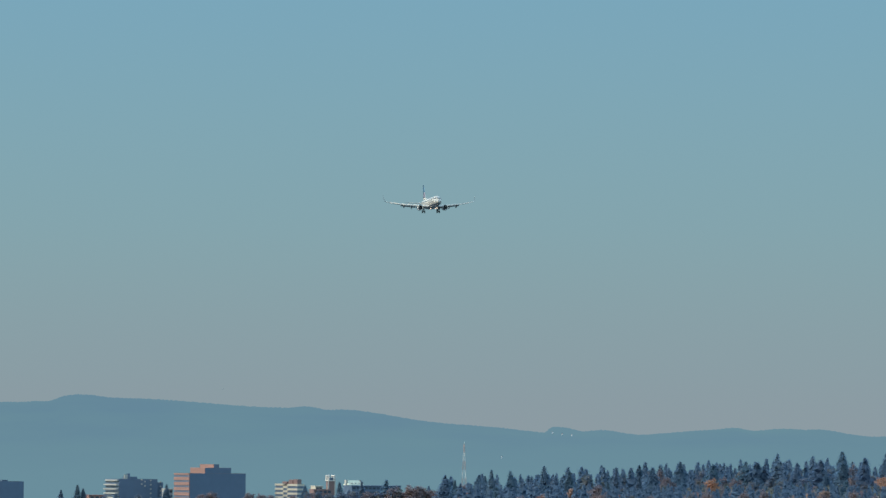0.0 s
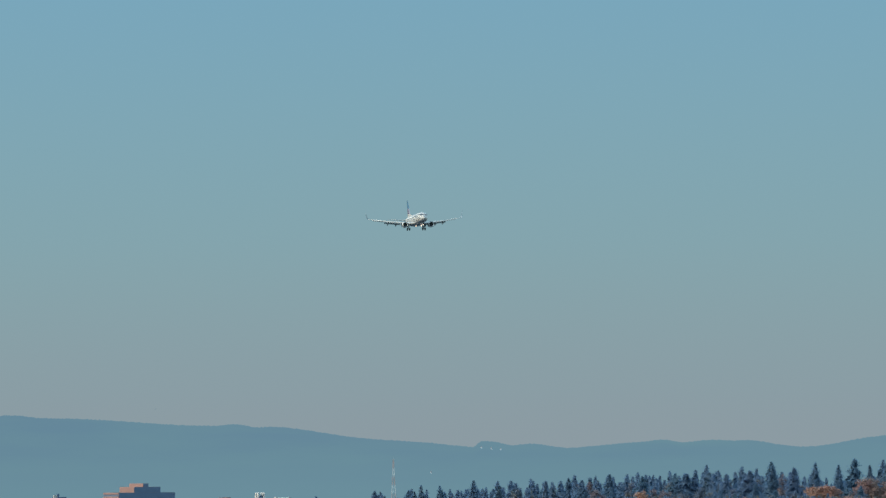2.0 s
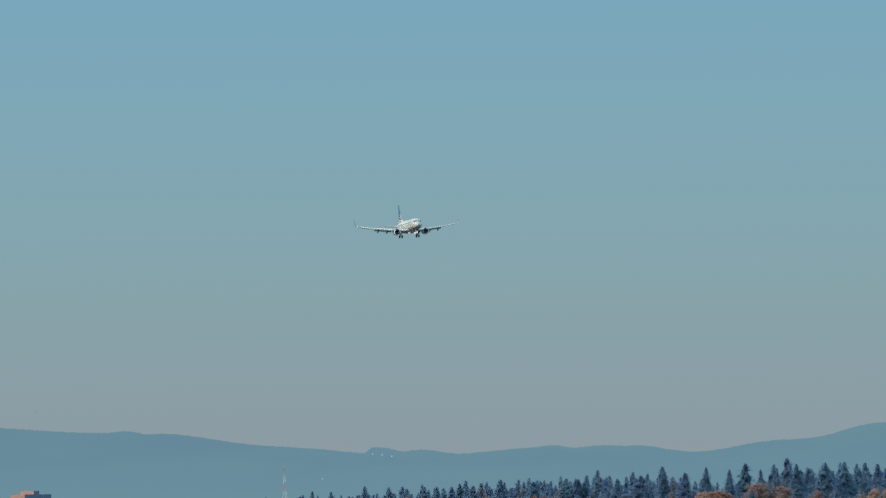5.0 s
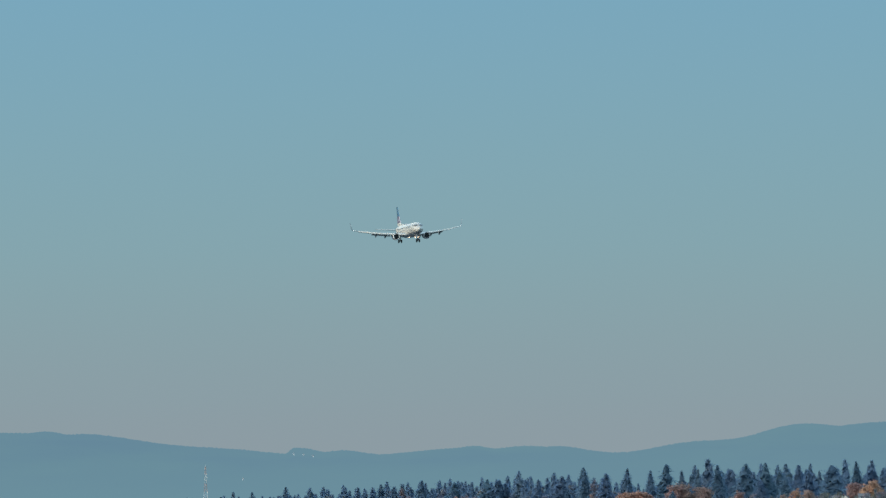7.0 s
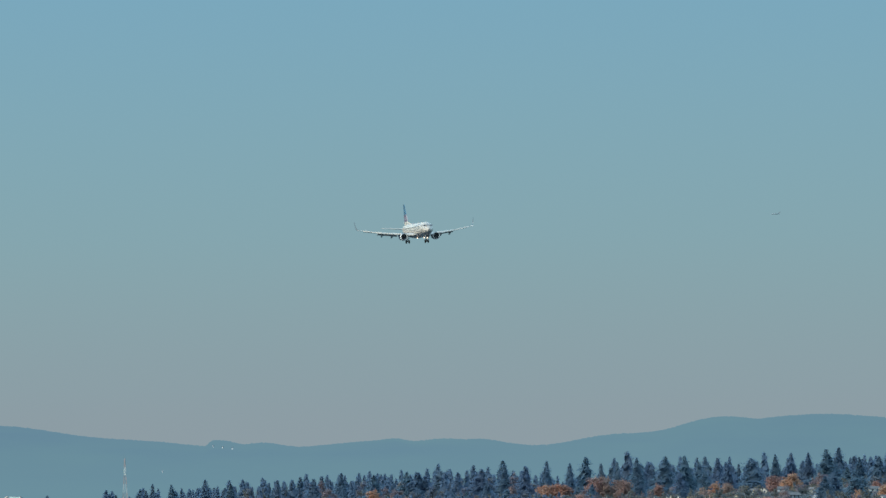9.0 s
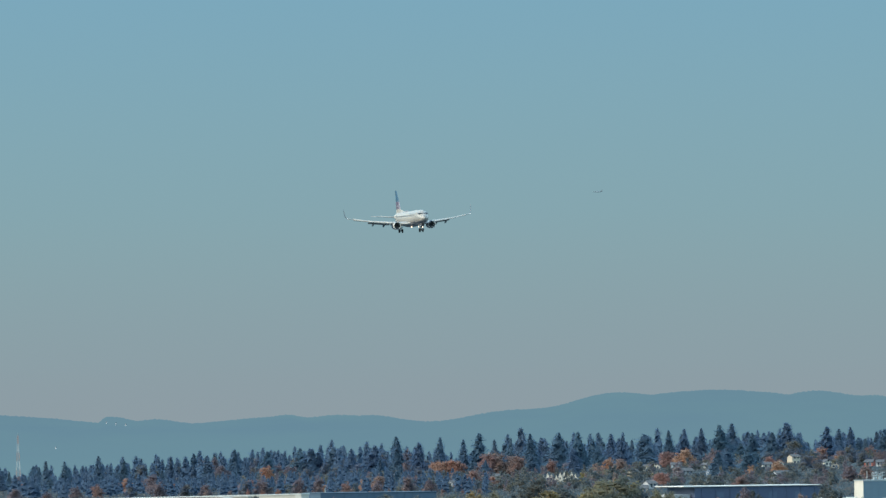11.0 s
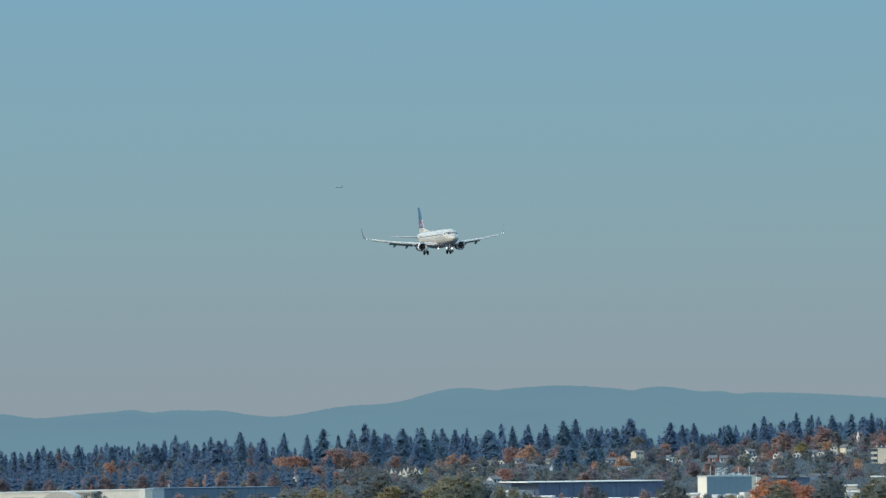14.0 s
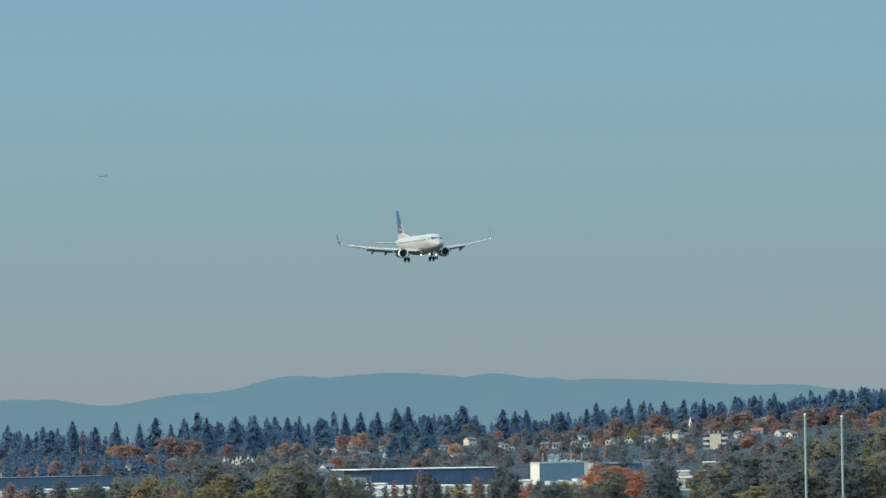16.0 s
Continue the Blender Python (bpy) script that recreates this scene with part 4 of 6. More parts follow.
def steeple():
    b, e = 324.80, -2.78
    d = 4000
    g = on_ground(b, d)
    top = spot(b, e + 2.6, d).z - g.z
    root = thing("steeple", Matrix.Translation(g), "slim white wooden church steeple above the trees", "steeple")
    z = top - 7
    part("shaft", boxed(-0.65, -0.65, -0.5, 0.65, 0.65, z + 1.0, bevel=0.05), M_WHITE, root)
    part("gallery", boxed(-1.05, -1.0, z + 1.0, 1.05, 1.0, z + 1.5, bevel=0.08), M_WHITE, root)
    part("belfry", boxed(-0.8, -0.8, z + 1.5, 0.8, 0.8, z + 4.0, bevel=0.06), M_WHITE, root)
    part("louvre", boxed(-0.35, -0.84, z + 1.9, 0.35, -0.804, z + 3.3), M_DARKB, root, "dark belfry louvre")
    bm = bmesh.new()
    tube(bm, (0, 0, z + 4.0), (0, 0, top + 0.2), 0.72, 0.05, 8)
    part("spire", bm, M_WHITE, root, "small white spire")


steeple()


def gabled_hall():
    b, e = 336.49, -3.83
    d = 3950
    root = gable_house(facing(on_ground(b, d), 14), 7.0, 10, 4.2, 1.15, M_CREAM, M_ROOFG, "pale hall with a tall steep gable", True, False, 1)
    wing = part("wing", boxed(-9, -4, -0.5, -3.6, 3, 1.6), M_WHITE, root, "low white wing")


gabled_hall()


# warehouses on the flat land
def white_warehouse():
    b, e = 304.53, -9.67
    d = 2330
    g = spot(b, e, d)
    g.z = 0.0
    top = spot(b, e + 2.75, d).z
    root = thing("warehouse", facing(g, 4.5), "white warehouse, its shaded front done in slate-blue panels", "warehouse")
    w, dep, h = 18.8, 8.5, top
    part("wall", boxed(-w / 2, -dep / 2, -0.5, w / 2, dep / 2, h), M_WHITE, root, "white painted end walls")
    # Slate-blue panels put the front's shade into colour; the ends stay white.
    n = 6
    for k in range(n):
        x0, x1 = -w / 2 + 0.15 + (w - 1.6) * k / n, -w / 2 + 0.15 + (w - 1.6) * (k + 1) / n
        part("panel", boxed(x0 + 0.02, -dep / 2 - 0.12, 0, x1 - 0.02, -dep / 2 - 0.004, h - 0.15), M_BLUEW, root)
    part("parapet", boxed(-w / 2 - 0.2, -dep / 2 - 0.25, h, w / 2 + 0.2, dep / 2 + 0.2, h + 0.35), M_STEEL, root)
    for x, hh in ((-6.2, 2.9), (4.6, 2.5), (8.8, 2.7)):
        bm = bmesh.new()
        tube(bm, (x, 0, h + 0.35), (x, 0, h + 0.35 + hh), 0.13, 0.11, 8)
        tube(bm, (x, 0, h + 0.35 + hh), (x, 0, h + 0.55 + hh), 0.22, 0.20, 8)
        part("flue", bm, M_STEEL, root)
    for x, hh in ((-3.9, 2.6), (-2.8, 2.9), (-1.7, 2.3), (-0.5, 2.8)):
        bm = bmesh.new()
        for y in (-0.8, 0.8):
            tube(bm, (x, y, h + 0.35), (x, y, h + 0.35 + hh), 0.09, 0.09, 6)
        for z in (0.55, 0.92):
            tube(bm, (x, -0.8, h + 0.35 + hh * z), (x, 0.8, h + 0.35 + hh * z), 0.07, 0.07, 6)
            tube(bm, (x, -0.8, h + 0.35 + hh * z), (x + 0.9, -0.8, h + 0.35 + hh * z), 0.09, 0.09, 6)
        part("pipe_frame", bm, M_STEEL, root, "white pipe frame")
    for x, sx, hh in ((-3.2, 1.1, 0.9), (-1.2, 0.8, 1.2), (1.2, 1.1, 0.6), (2.6, 0.9, 0.9), (4.0, 1.3, 0.5), (5.4, 0.8, 0.8), (7.4, 1.2, 0.5)):
        part("roof_vent", boxed(x - sx / 2, -0.6, h + 0.35, x + sx / 2, 0.6, h + 0.35 + hh, bevel=0.08), M_STEEL, root)
    part("lower_wing", boxed(w / 2 + 0.1, -dep / 2 - 1.2, -0.5, w / 2 + 1.7, dep / 2, h - 0.2), M_WHITE, root, "white lean-to end")


white_warehouse()


def long_hall():
    """Long hall under a pale flat roof, the shade of its front painted dark blue."""
    b, e = 283.28, -7.29
    d = 2480
    g = spot(b, e, d)
    top = g.z
    g.z = 0
    root = thing("warehouse", facing(g, 8), "long warehouse with shade-dark blue walls under a pale flat roof", "warehouse")
    w, dep = 53.0, 26.0
    part("wall", boxed(-w / 2, -dep / 2, -0.5, w / 2, dep / 2, top - 0.6), M_DARKW, root)
    part("roof", boxed(-w / 2 - 5, -dep / 2 - 0.8, top - 0.6, w / 2 + 0.8, dep / 2 + 0.6, top - 0.25, bevel=0.05), M_ROOFW, root, "pale membrane roof")
    for k in range(9):
        x = -w / 2 + 3 + (w - 6) * k / 8
        part("pilaster", boxed(x - 0.2, -dep / 2 - 0.25, 0, x + 0.2, -dep / 2 - 0.004, top - 1.05), M_DARKW, root)
    for k in range(4):
        part("dock_door", boxed(-18 + 11 * k, -dep / 2 - 0.1, 0.8, -14.5 + 11 * k, -dep / 2 - 0.004, 4.2), M_DARKB, root)
    part("annex", boxed(-w / 2 - 7, -dep / 2 + 3, -0.5, -w / 2 - 0.4, dep / 2 - 8, top - 3.4), M_GREYW, root, "low grey annex")


long_hall()


def low_sheds():
    """Low white and tan sheds half hidden by the trees at the foot of the view."""
    shed_rows = [
        (282.36, -10.28, 24.0, 9.0, "w", 2200), (287.14, -10.70, 18.0, 9.0, "w", 2190), (278.44, -11.08, 11.0, 8.0, "w", 2150), (275.85, -9.82, 9.0, 8.0, "t", 2230),
        (292.35, -10.78, 16.0, 8.0, "w", 2170), (297.15, -9.64, 14.0, 8.0, "w", 2260), (323.82, -9.54, 4.6, 8.0, "c", 2180), (323.49, -8.58, 4.5, 8.0, "c", 2330),
        (327.85, -7.25, 6.0, 8.0, "t", 2760), (225.95, -9.88, 5.5, 9.0, "w", 2190), (230.11, -9.87, 4.5, 9.0, "w", 2195), (234.18, -9.76, 8.0, 9.0, "w", 2200),
        (219.46, -10.12, 6.0, 9.0, "w", 2180), (223.78, -10.37, 8.0, 9.0, "c", 2160), (344.42, -11.76, 14.0, 8.0, "g", 2100),
    ]
    for b, e, w, dep, paint, d in shed_rows:
        g = spot(b, e, d)
        top = g.z
        g.z = on_ground(b, d).z
        h = max(2.4, top - g.z)
        wall, wn_ = PAINT[paint]
        root = flat_block("shed", facing(g, -22), w, dep, h, wall, M_ROOFW, f"low {wn_} industrial shed with a flat roof", "shed")
        tagged(root, group="sheds on the flat")
        if w < 7:
            window_set(root, -w / 2 + 0.3, w / 2 - 0.3, h - 2.2, 4, 0.55, 0.9, -dep / 2, paint=wall)
        part("dock_door", boxed(-w * 0.3, -dep / 2 - 0.08, 0.6, -w * 0.3 + 3.2, -dep / 2 - 0.004, min(4.2, h - 0.4)), M_GREYW, root)
        part("dock_door", boxed(w * 0.1, -dep / 2 - 0.08, 0.6, w * 0.1 + 3.0, -dep / 2 - 0.004, min(4.2, h - 0.4)), M_TAN, root)


low_sheds()


def grey_roofs():
    """Long grey roofs in the middle of the slope."""
    for (b, e), w, d, h in (((313.88, -6.69), 17.0, 3000, 5.0), ((318.91, -6.94), 8.0, 3040, 5.0)):
        g = spot(b, e, d)
        top = g.z
        g.z = on_ground(b, d).z
        root = thing("warehouse", facing(g, 8), "long low grey shed with a pitched metal roof", "warehouse")
        hh = max(3.0, top - g.z - 1.5)
        part("wall", boxed(-w / 2, -6, -0.5, w / 2, 6, hh), M_DARKB, root)
        bm = bmesh.new()
        a = [bm.verts.new(v) for v in ((-w / 2 - 0.4, -6.5, hh), (w / 2 + 0.4, -6.5, hh), (w / 2 + 0.4, 0, hh + 0.9), (-w / 2 - 0.4, 0, hh + 0.9), (-w / 2 - 0.4, 6.5, hh), (w / 2 + 0.4, 6.5, hh))]
        for q in ((0, 1, 2, 3), (3, 2, 5, 4), (0, 3, 4), (1, 5, 2), (0, 4, 5, 1)):
            bm.faces.new([a[k] for k in q])
        part("roof", bm, M_ROOFG, root, "grey metal roof")


grey_roofs()


def hangars():
    """A long cream hangar with its eaves tilted to fit the camera's view, a small barrel-roofed one before it, and a
    warehouse painted shade-blue beside it.
    """
    (b0, e0), (b1, e1) = (177.30, -8.41), (215.05, -7.93)
    d1, way = 2320.0, -26.0
    p1 = spot(b1, e1, d1)
    run = 103.0
    back = Vector((-math.cos(radians(way)), -math.sin(radians(way)), 0))
    q = p1 + back * run
    top = p1.z
    low = EYE + math.hypot(q.x, q.y) * math.tan((e0 - 0.06) / 1000)
    mid = p1 + back * (run / 2)
    ln = run
    mid.z = 0
    root = thing("hangar", facing(mid, way), "long cream metal hangar, roof line tilted to fit the view", "hangar")

    def sloped(x0, y0, z0, x1, y1, lo, hi):
        """A box whose top is tilted with the eaves."""
        bm = bmesh.new()
        v = [bm.verts.new(c) for c in ((x0, y0, z0), (x1, y0, z0 if z0 < 1 else z0 + hi - lo), (x1, y1, z0 if z0 < 1 else z0 + hi - lo), (x0, y1, z0), (x0, y0, lo), (x1, y0, hi), (x1, y1, hi), (x0, y1, lo))]
        for q_ in ((0, 1, 5, 4), (1, 2, 6, 5), (2, 3, 7, 6), (3, 0, 4, 7), (4, 5, 6, 7), (3, 2, 1, 0)):
            bm.faces.new([v[k] for k in q_])
        return bm

    part("wall", sloped(-ln / 2, 0, -0.5, ln / 2, 12, low - 0.3, top - 0.3), M_CREAMH, root)
    part("roof", sloped(-ln / 2 - 0.3, -0.3, low - 0.296, ln / 2 + 0.3, 12.3, low, top), M_ROOFW, root)
    part("corner_post", boxed(ln / 2 - 2.0, -0.25, 0, ln / 2 + 0.25, -0.004, top - 0.4), M_WHITE, root, "white corner bay")
    n = int(ln / 7)
    for k in range(n):
        x = -ln / 2 + ln * (k + 0.5) / n
        part("pilaster", boxed(x - 0.18, -0.12, 0, x + 0.18, -0.004, low - 0.5), M_CREAMH, root)
    for k in range(4):
        x = ln / 2 - 26 - 18 * k
        part("hangar_door", boxed(x - 4.5, -0.1, 0, x + 3.2, -0.003, top * 0.62), M_ROOFT, root)
    # the barrel-roofed hangar
    b, e = 202.51, -8.22
    d, w = 2140, 11.0
    g = spot(b, e, d)
    zt = g.z
    g.z = 0
    root = thing("hangar", facing(g, -20), "small tan hangar with a rounded barrel roof", "hangar")
    bm = bmesh.new()
    ends = []
    for y in (-7, 7):
        ends.append([bm.verts.new((math.cos(math.pi * k / 14) * w / 2, y, zt - w * 0.24 + math.sin(math.pi * k / 14) * w * 0.24)) for k in range(15)])
    for k in range(14):
        bm.faces.new((ends[0][k], ends[0][k + 1], ends[1][k + 1], ends[1][k]))
    bm.faces.new(ends[0])
    bm.faces.new(ends[1])
    part("roof", bm, M_ROOFT, root, "rounded tan metal roof")
    part("wall", boxed(-w / 2, -6.8, -0.5, w / 2, 6.8, zt - w * 0.24), M_CREAMH, root)
    b, e = 205.03, -8.26
    g = spot(b, e, 2170)
    zt = g.z
    g.z = 0
    root = flat_block("shed", facing(g, -20), 9.0, 9.0, zt - 0.4, M_TAN, M_ROOFT, "low brown shed beside a barrel-roofed hangar", "shed", 0.4)
    part("dock_door", boxed(-2, -4.58, 0, 1.5, -4.504, 3.6), M_GREYW, root)
    b, e = 225.70, -7.91
    g = spot(b, e, 2420)
    top = g.z
    g.z = 0
    # Blue cladding carries the shade of this facade in its colour.
    root = flat_block("warehouse", facing(g, 8), 46, 18, top, M_SHADEW, M_SHADEW, "long warehouse painted shade-blue below the firs", "warehouse", 0.3)
    for k in range(15):
        part("panel", boxed(-22.7 + 3 * k, -9.12, 0, -19.8 + 3 * k, -9.004, top - 0.2), M_SHADEW, root)
    part("vent_stack", boxed(-19, -3, top, -18.65, -2.65, top + 1.9), M_STEEL, root)


hangars()


def far_farms():
    """Tiny white farmhouses high on the far hills."""
    for b, e in [(185.32, 3.32), (186.80, 3.16), (188.28, 2.99), (177.52, -0.46)]:
        d = 4640
        g = spot(b, e, d)
        root = thing("house", facing(g, -20), "tiny pale farmhouse on the far hillside", "house")
        part("wall", boxed(-0.42, -0.42, -1.0, 0.42, 0.42, 0.35), M_GREYW, root)
        bm = bmesh.new()
        v = [bm.verts.new(c) for c in ((-0.5, -0.5, 0.35), (0.5, -0.5, 0.35), (0.5, 0.5, 0.35), (-0.5, 0.5, 0.35), (-0.5, 0, 0.65), (0.5, 0, 0.65))]
        for q in ((0, 1, 5, 4), (2, 3, 4, 5), (0, 4, 3), (1, 2, 5), (0, 3, 2, 1)):
            bm.faces.new([v[k] for k in q])
        part("roof", bm, M_ROOFG, root)
        tagged(root, group="far farmhouses")


far_farms()


def parked_row():
    """Pale vans parked along the white warehouse, seen over the trees from the deck."""
    b, e = 305.66, -9.69
    rnd = random.Random(3)
    for k in range(9):
        bb = b - 2.6 + 1.05 * k
        d = 2302
        top = spot(bb, e + rnd.uniform(-0.1, 0.35), d).z
        m = facing(Vector((d * math.sin(bb / 1000), d * math.cos(bb / 1000), 0.0)), 4.5)
        root = thing("trailer", m, "pale box trailer parked beside the warehouse", "trailer", "trailers by the warehouse")
        part("box_body", boxed(-1.0, -2.5, 1.1, 1.0, 2.5, top, bevel=0.05), rnd.choice([M_WHITE, M_CONC, M_GREYW]), root)
        part("chassis", boxed(-0.9, -2.4, 0.75, 0.9, 2.4, 1.1), M_DARKB, root)
        for sx in (-0.95, 0.75):
            for sy in (-1.6, 1.6):
                bm = bmesh.new()
                tube(bm, (sx, sy, 0.45), (sx + 0.2, sy, 0.45), 0.45, 0.45, 12)
                part("wheel", bm, M_TYRE, root)


parked_row()


# the town to the west: offices and a mast
def banded_tower(name, b, e, d, turn, w, dep, tiers, bands, wall, band, label, category, shade_front=True):
    """An office block: tiers (x0, x1, y0, y1, top), with bands of windows let into the walls."""
    top = spot(b, e, d).z
    g = on_ground(b, d)
    root = thing(name, facing(g, turn), label, category)
    for x0, x1, y0, y1, dz in tiers:
        part("wall", boxed(x0, y0, -1 if dz <= 0 else top - g.z - 0.2, x1, y1, top - g.z + dz), wall, root)
    h = top - g.z
    fl = 3.45
    for k in range(bands):
        z = h - 2.5 - fl * k
        if z < 0.5:
            break
        n = 0 if shade_front else max(3, int(w / 6))
        for i in range(n):
            xa, xb = -w / 2 + w * i / n, -w / 2 + w * (i + 1) / n
            part("window", boxed(xa + 0.15, -dep / 2 - 0.03, z, xb - 0.15, -dep / 2 + 0.1, z + 1.25), band, root)
        n = max(3, int(dep / 6))
        for i in range(n):
            ya, yb = -dep / 2 + dep * i / n, -dep / 2 + dep * (i + 1) / n
            part("window", boxed(-w / 2 - 0.03, ya + 0.15, z, -w / 2 + 0.1, yb - 0.15, z + 1.25), band, root)
        part("spandrel", boxed(-w / 2 - 0.35, -dep / 2 - 0.35, z + 1.3, w / 2 + 0.35, dep / 2 + 0.35, min(h, z + fl)), wall, root)
    # Dark panels over the fronts put their shade into the colour.
    if shade_front:
        for x0, x1, y0, y1, dz in tiers:
            lo, hi = (0.0 if dz <= 0 else h + 0.02), h + dz - 0.03
            part("curtain_wall", boxed(x0 + 0.2, y0 - (0.5 if dz <= 0 else 0.06), lo, x1 + (0.36 if dz <= 0 else 0.0), y0 - (0.36 if dz <= 0 else 0.004), hi), M_DARKB, root, "dark panel standing in for the shaded front")
    return root


def brick_office():
    b, e = 132.62, -3.23
    w, dep = 39.0, 36.0
    banded_tower("office_building", b, e, 4400, 9, w, dep,
                 [(-w / 2, w / 2, -dep / 2, dep / 2, 0.0), (-8.5, 10.0, -17, 17.5, 3.8), (-1.8, 2.0, -15.5, 17, 6.1)], 6, M_BRICK, M_DARKB,
                 "stepped red brick office building with window bands", "office building")


def white_banded_flats():
    b, e = 120.57, -4.17
    w, dep = 27.0, 29.0
    root = banded_tower("apartment_tower", b, e, 4450, 12, w, dep, [(-w / 2, w / 2, -dep / 2, dep / 2, 0.0), (-5, 3, -4, 4, 1.6), (-3, -1.5, -2, 0, 3.8)], 7, M_DARKB, M_GLASS,
                        "dark apartment tower with white balcony bands", "apartment tower")
    top = spot(b, e, 4450).z - on_ground(b, 4450).z
    for k in range(6):
        z = top - 1.3 - 2.95 * k
        if z > 0:
            part("balcony", boxed(-w / 2 - 1.7, -dep / 2 + 0.5, z, -w / 2 - 0.36, dep / 2 - 0.5 - (3 if k == 0 else 0), z + 0.85), M_STONE, root)
            for x0, up in ((w / 2 - 5.0, 0.0), (w / 2 + 5.2, -1.2)) + (((w / 2 - 11.5, 0.4), (w / 2 - 9.2, -0.8)) if k < 2 else ()):
                part("balcony", boxed(x0, -dep / 2 - 1.2 if x0 < w / 2 else -6.6, z + up, x0 + 0.9, -dep / 2 - 0.36 if x0 < w / 2 else -6.02, z + up + 0.95), M_STONE, root)
    part("side_wing", boxed(w / 2 + 0.4, -6, -1, w / 2 + 7.5, 10, top - 2.2), M_DARKB, root)
    part("rooftop_box", boxed(-6.2, -4.2, top - 0.2, -4.0, -3.0, top + 3.0), M_STONE, root)


brick_office()
white_banded_flats()
b_, e_ = 101.52, -4.62
banded_tower("office_building", b_, e_, 4430, 12, 18.0, 16.0, [(-9, 9, -8, 8, 0.0), (-4, 0, -2, 2, 1.0)], 6, M_DARKB, M_GLASS, "plain dark slab-sided office building", "office building")


def town_block(b, e, d, w, dep, wall, roof, label, cat="building"):
    top = spot(b, e, d).z
    g = on_ground(b, d)
    root = flat_block("building", facing(g, 12), w, dep, top - g.z - 0.5, wall, roof, label, cat)
    h = top - g.z - 0.5
    for k in range(4):
        z = h - 2.2 - 3.1 * k
        if z > 0.3:
            window_set(root, -w / 2 + 0.4, w / 2 - 0.4, z, max(2, int(w / 3)), 2.2, 1.6, -dep / 2, paint=wall)
    return root


def stepped_flats():
    """Cream apartments in two wings, with dark window bands and brown rooftop boxes."""
    b, e, d = 144.95, -4.78, 4420
    g = on_ground(b, d)
    h = spot(b, e, d).z - g.z
    root = thing("apartment_block", facing(g, -38), "cream banded apartment block with brown rooftop boxes", "apartment block")
    for x0, x1, lift in ((-8.6, -2.6, 0.0), (-2.3, 0.6, -1.6), (0.9, 8.4, -0.3)):
        part("wall", boxed(x0, -4.5, -1, x1, 4.5, h + lift - 0.4), M_DARKB, root, "dark window wall")
        for k in range(5):
            z = h + lift - 1.2 - 2.9 * k
            if z > 0.2:
                part("parapet", boxed(x0 - 0.3, -4.9, z, x1 + 0.3, 4.7, z + 1.35, bevel=0.05), M_CREAM, root)
    for x0, x1, up in ((-4.4, -1.0, 1.6), (0.6, 3.6, 2.9), (4.2, 7.4, 3.1)):
        part("rooftop_box", boxed(x0, -2.5, h - 0.5, x1, 3.0, h + up), M_RUSTW, root, "brown rooftop plant room")


stepped_flats()
town_block(149.10, -5.02, 4440, 5.5, 9.0, M_CREAM, M_CONC, "small cream flat-roofed building")
town_block(157.60, -4.95, 4460, 36.0, 16.0, M_DARKB, M_DARKB, "long dark flat-roofed building")
town_block(115.04, -6.62, 4300, 11.0, 9.0, M_BRICK, M_ROOFR, "low red brick building")
town_block(126.13, -5.62, 4420, 4.5, 9.0, M_STONE, M_CONC, "narrow pale building beside a brick office")


def copper_hall():
    """A hall under a steep pale green hipped roof, a stub tower at its end."""
    b, e, d = 154.75, -4.92, 4470
    g = on_ground(b, d)
    h = spot(b, e, d).z - g.z
    root = thing("hall", facing(g, 12), "stone hall under a pale green hipped roof", "hall")
    part("wall", boxed(-5.4, -5, -1, 5.4, 5, h), M_DARKB, root)
    bm = bmesh.new()
    lo = [bm.verts.new(v) for v in ((-5.8, -5.4, h), (5.8, -5.4, h), (5.8, 5.4, h), (-5.8, 5.4, h))]
    hi = [bm.verts.new(v) for v in ((-4.4, -1.2, h + 3.3), (3.4, -1.2, h + 3.3), (3.4, 1.2, h + 3.3), (-4.4, 1.2, h + 3.3))]
    bm.faces.new(lo[::-1])
    bm.faces.new(hi)
    for k in range(4):
        bm.faces.new((lo[k], lo[(k + 1) % 4], hi[(k + 1) % 4], hi[k]))
    part("roof", bm, M_COPPER, root, "pale green metal roof")
    part("stub_tower", boxed(-6.6, -2, -1, -5.0, 0.4, h + 3.6, bevel=0.1), M_STONE, root)
    for k in range(3):
        part("dormer", boxed(-3.4 + 2.6 * k, -4.6, h + 0.5, -2.4 + 2.6 * k, -2.6, h + 1.7), M_STONE, root)
    part("chimney", boxed(4.2, -0.4, h + 1.2, 5.0, 0.4, h + 3.4), M_BRICK, root)


copper_hall()


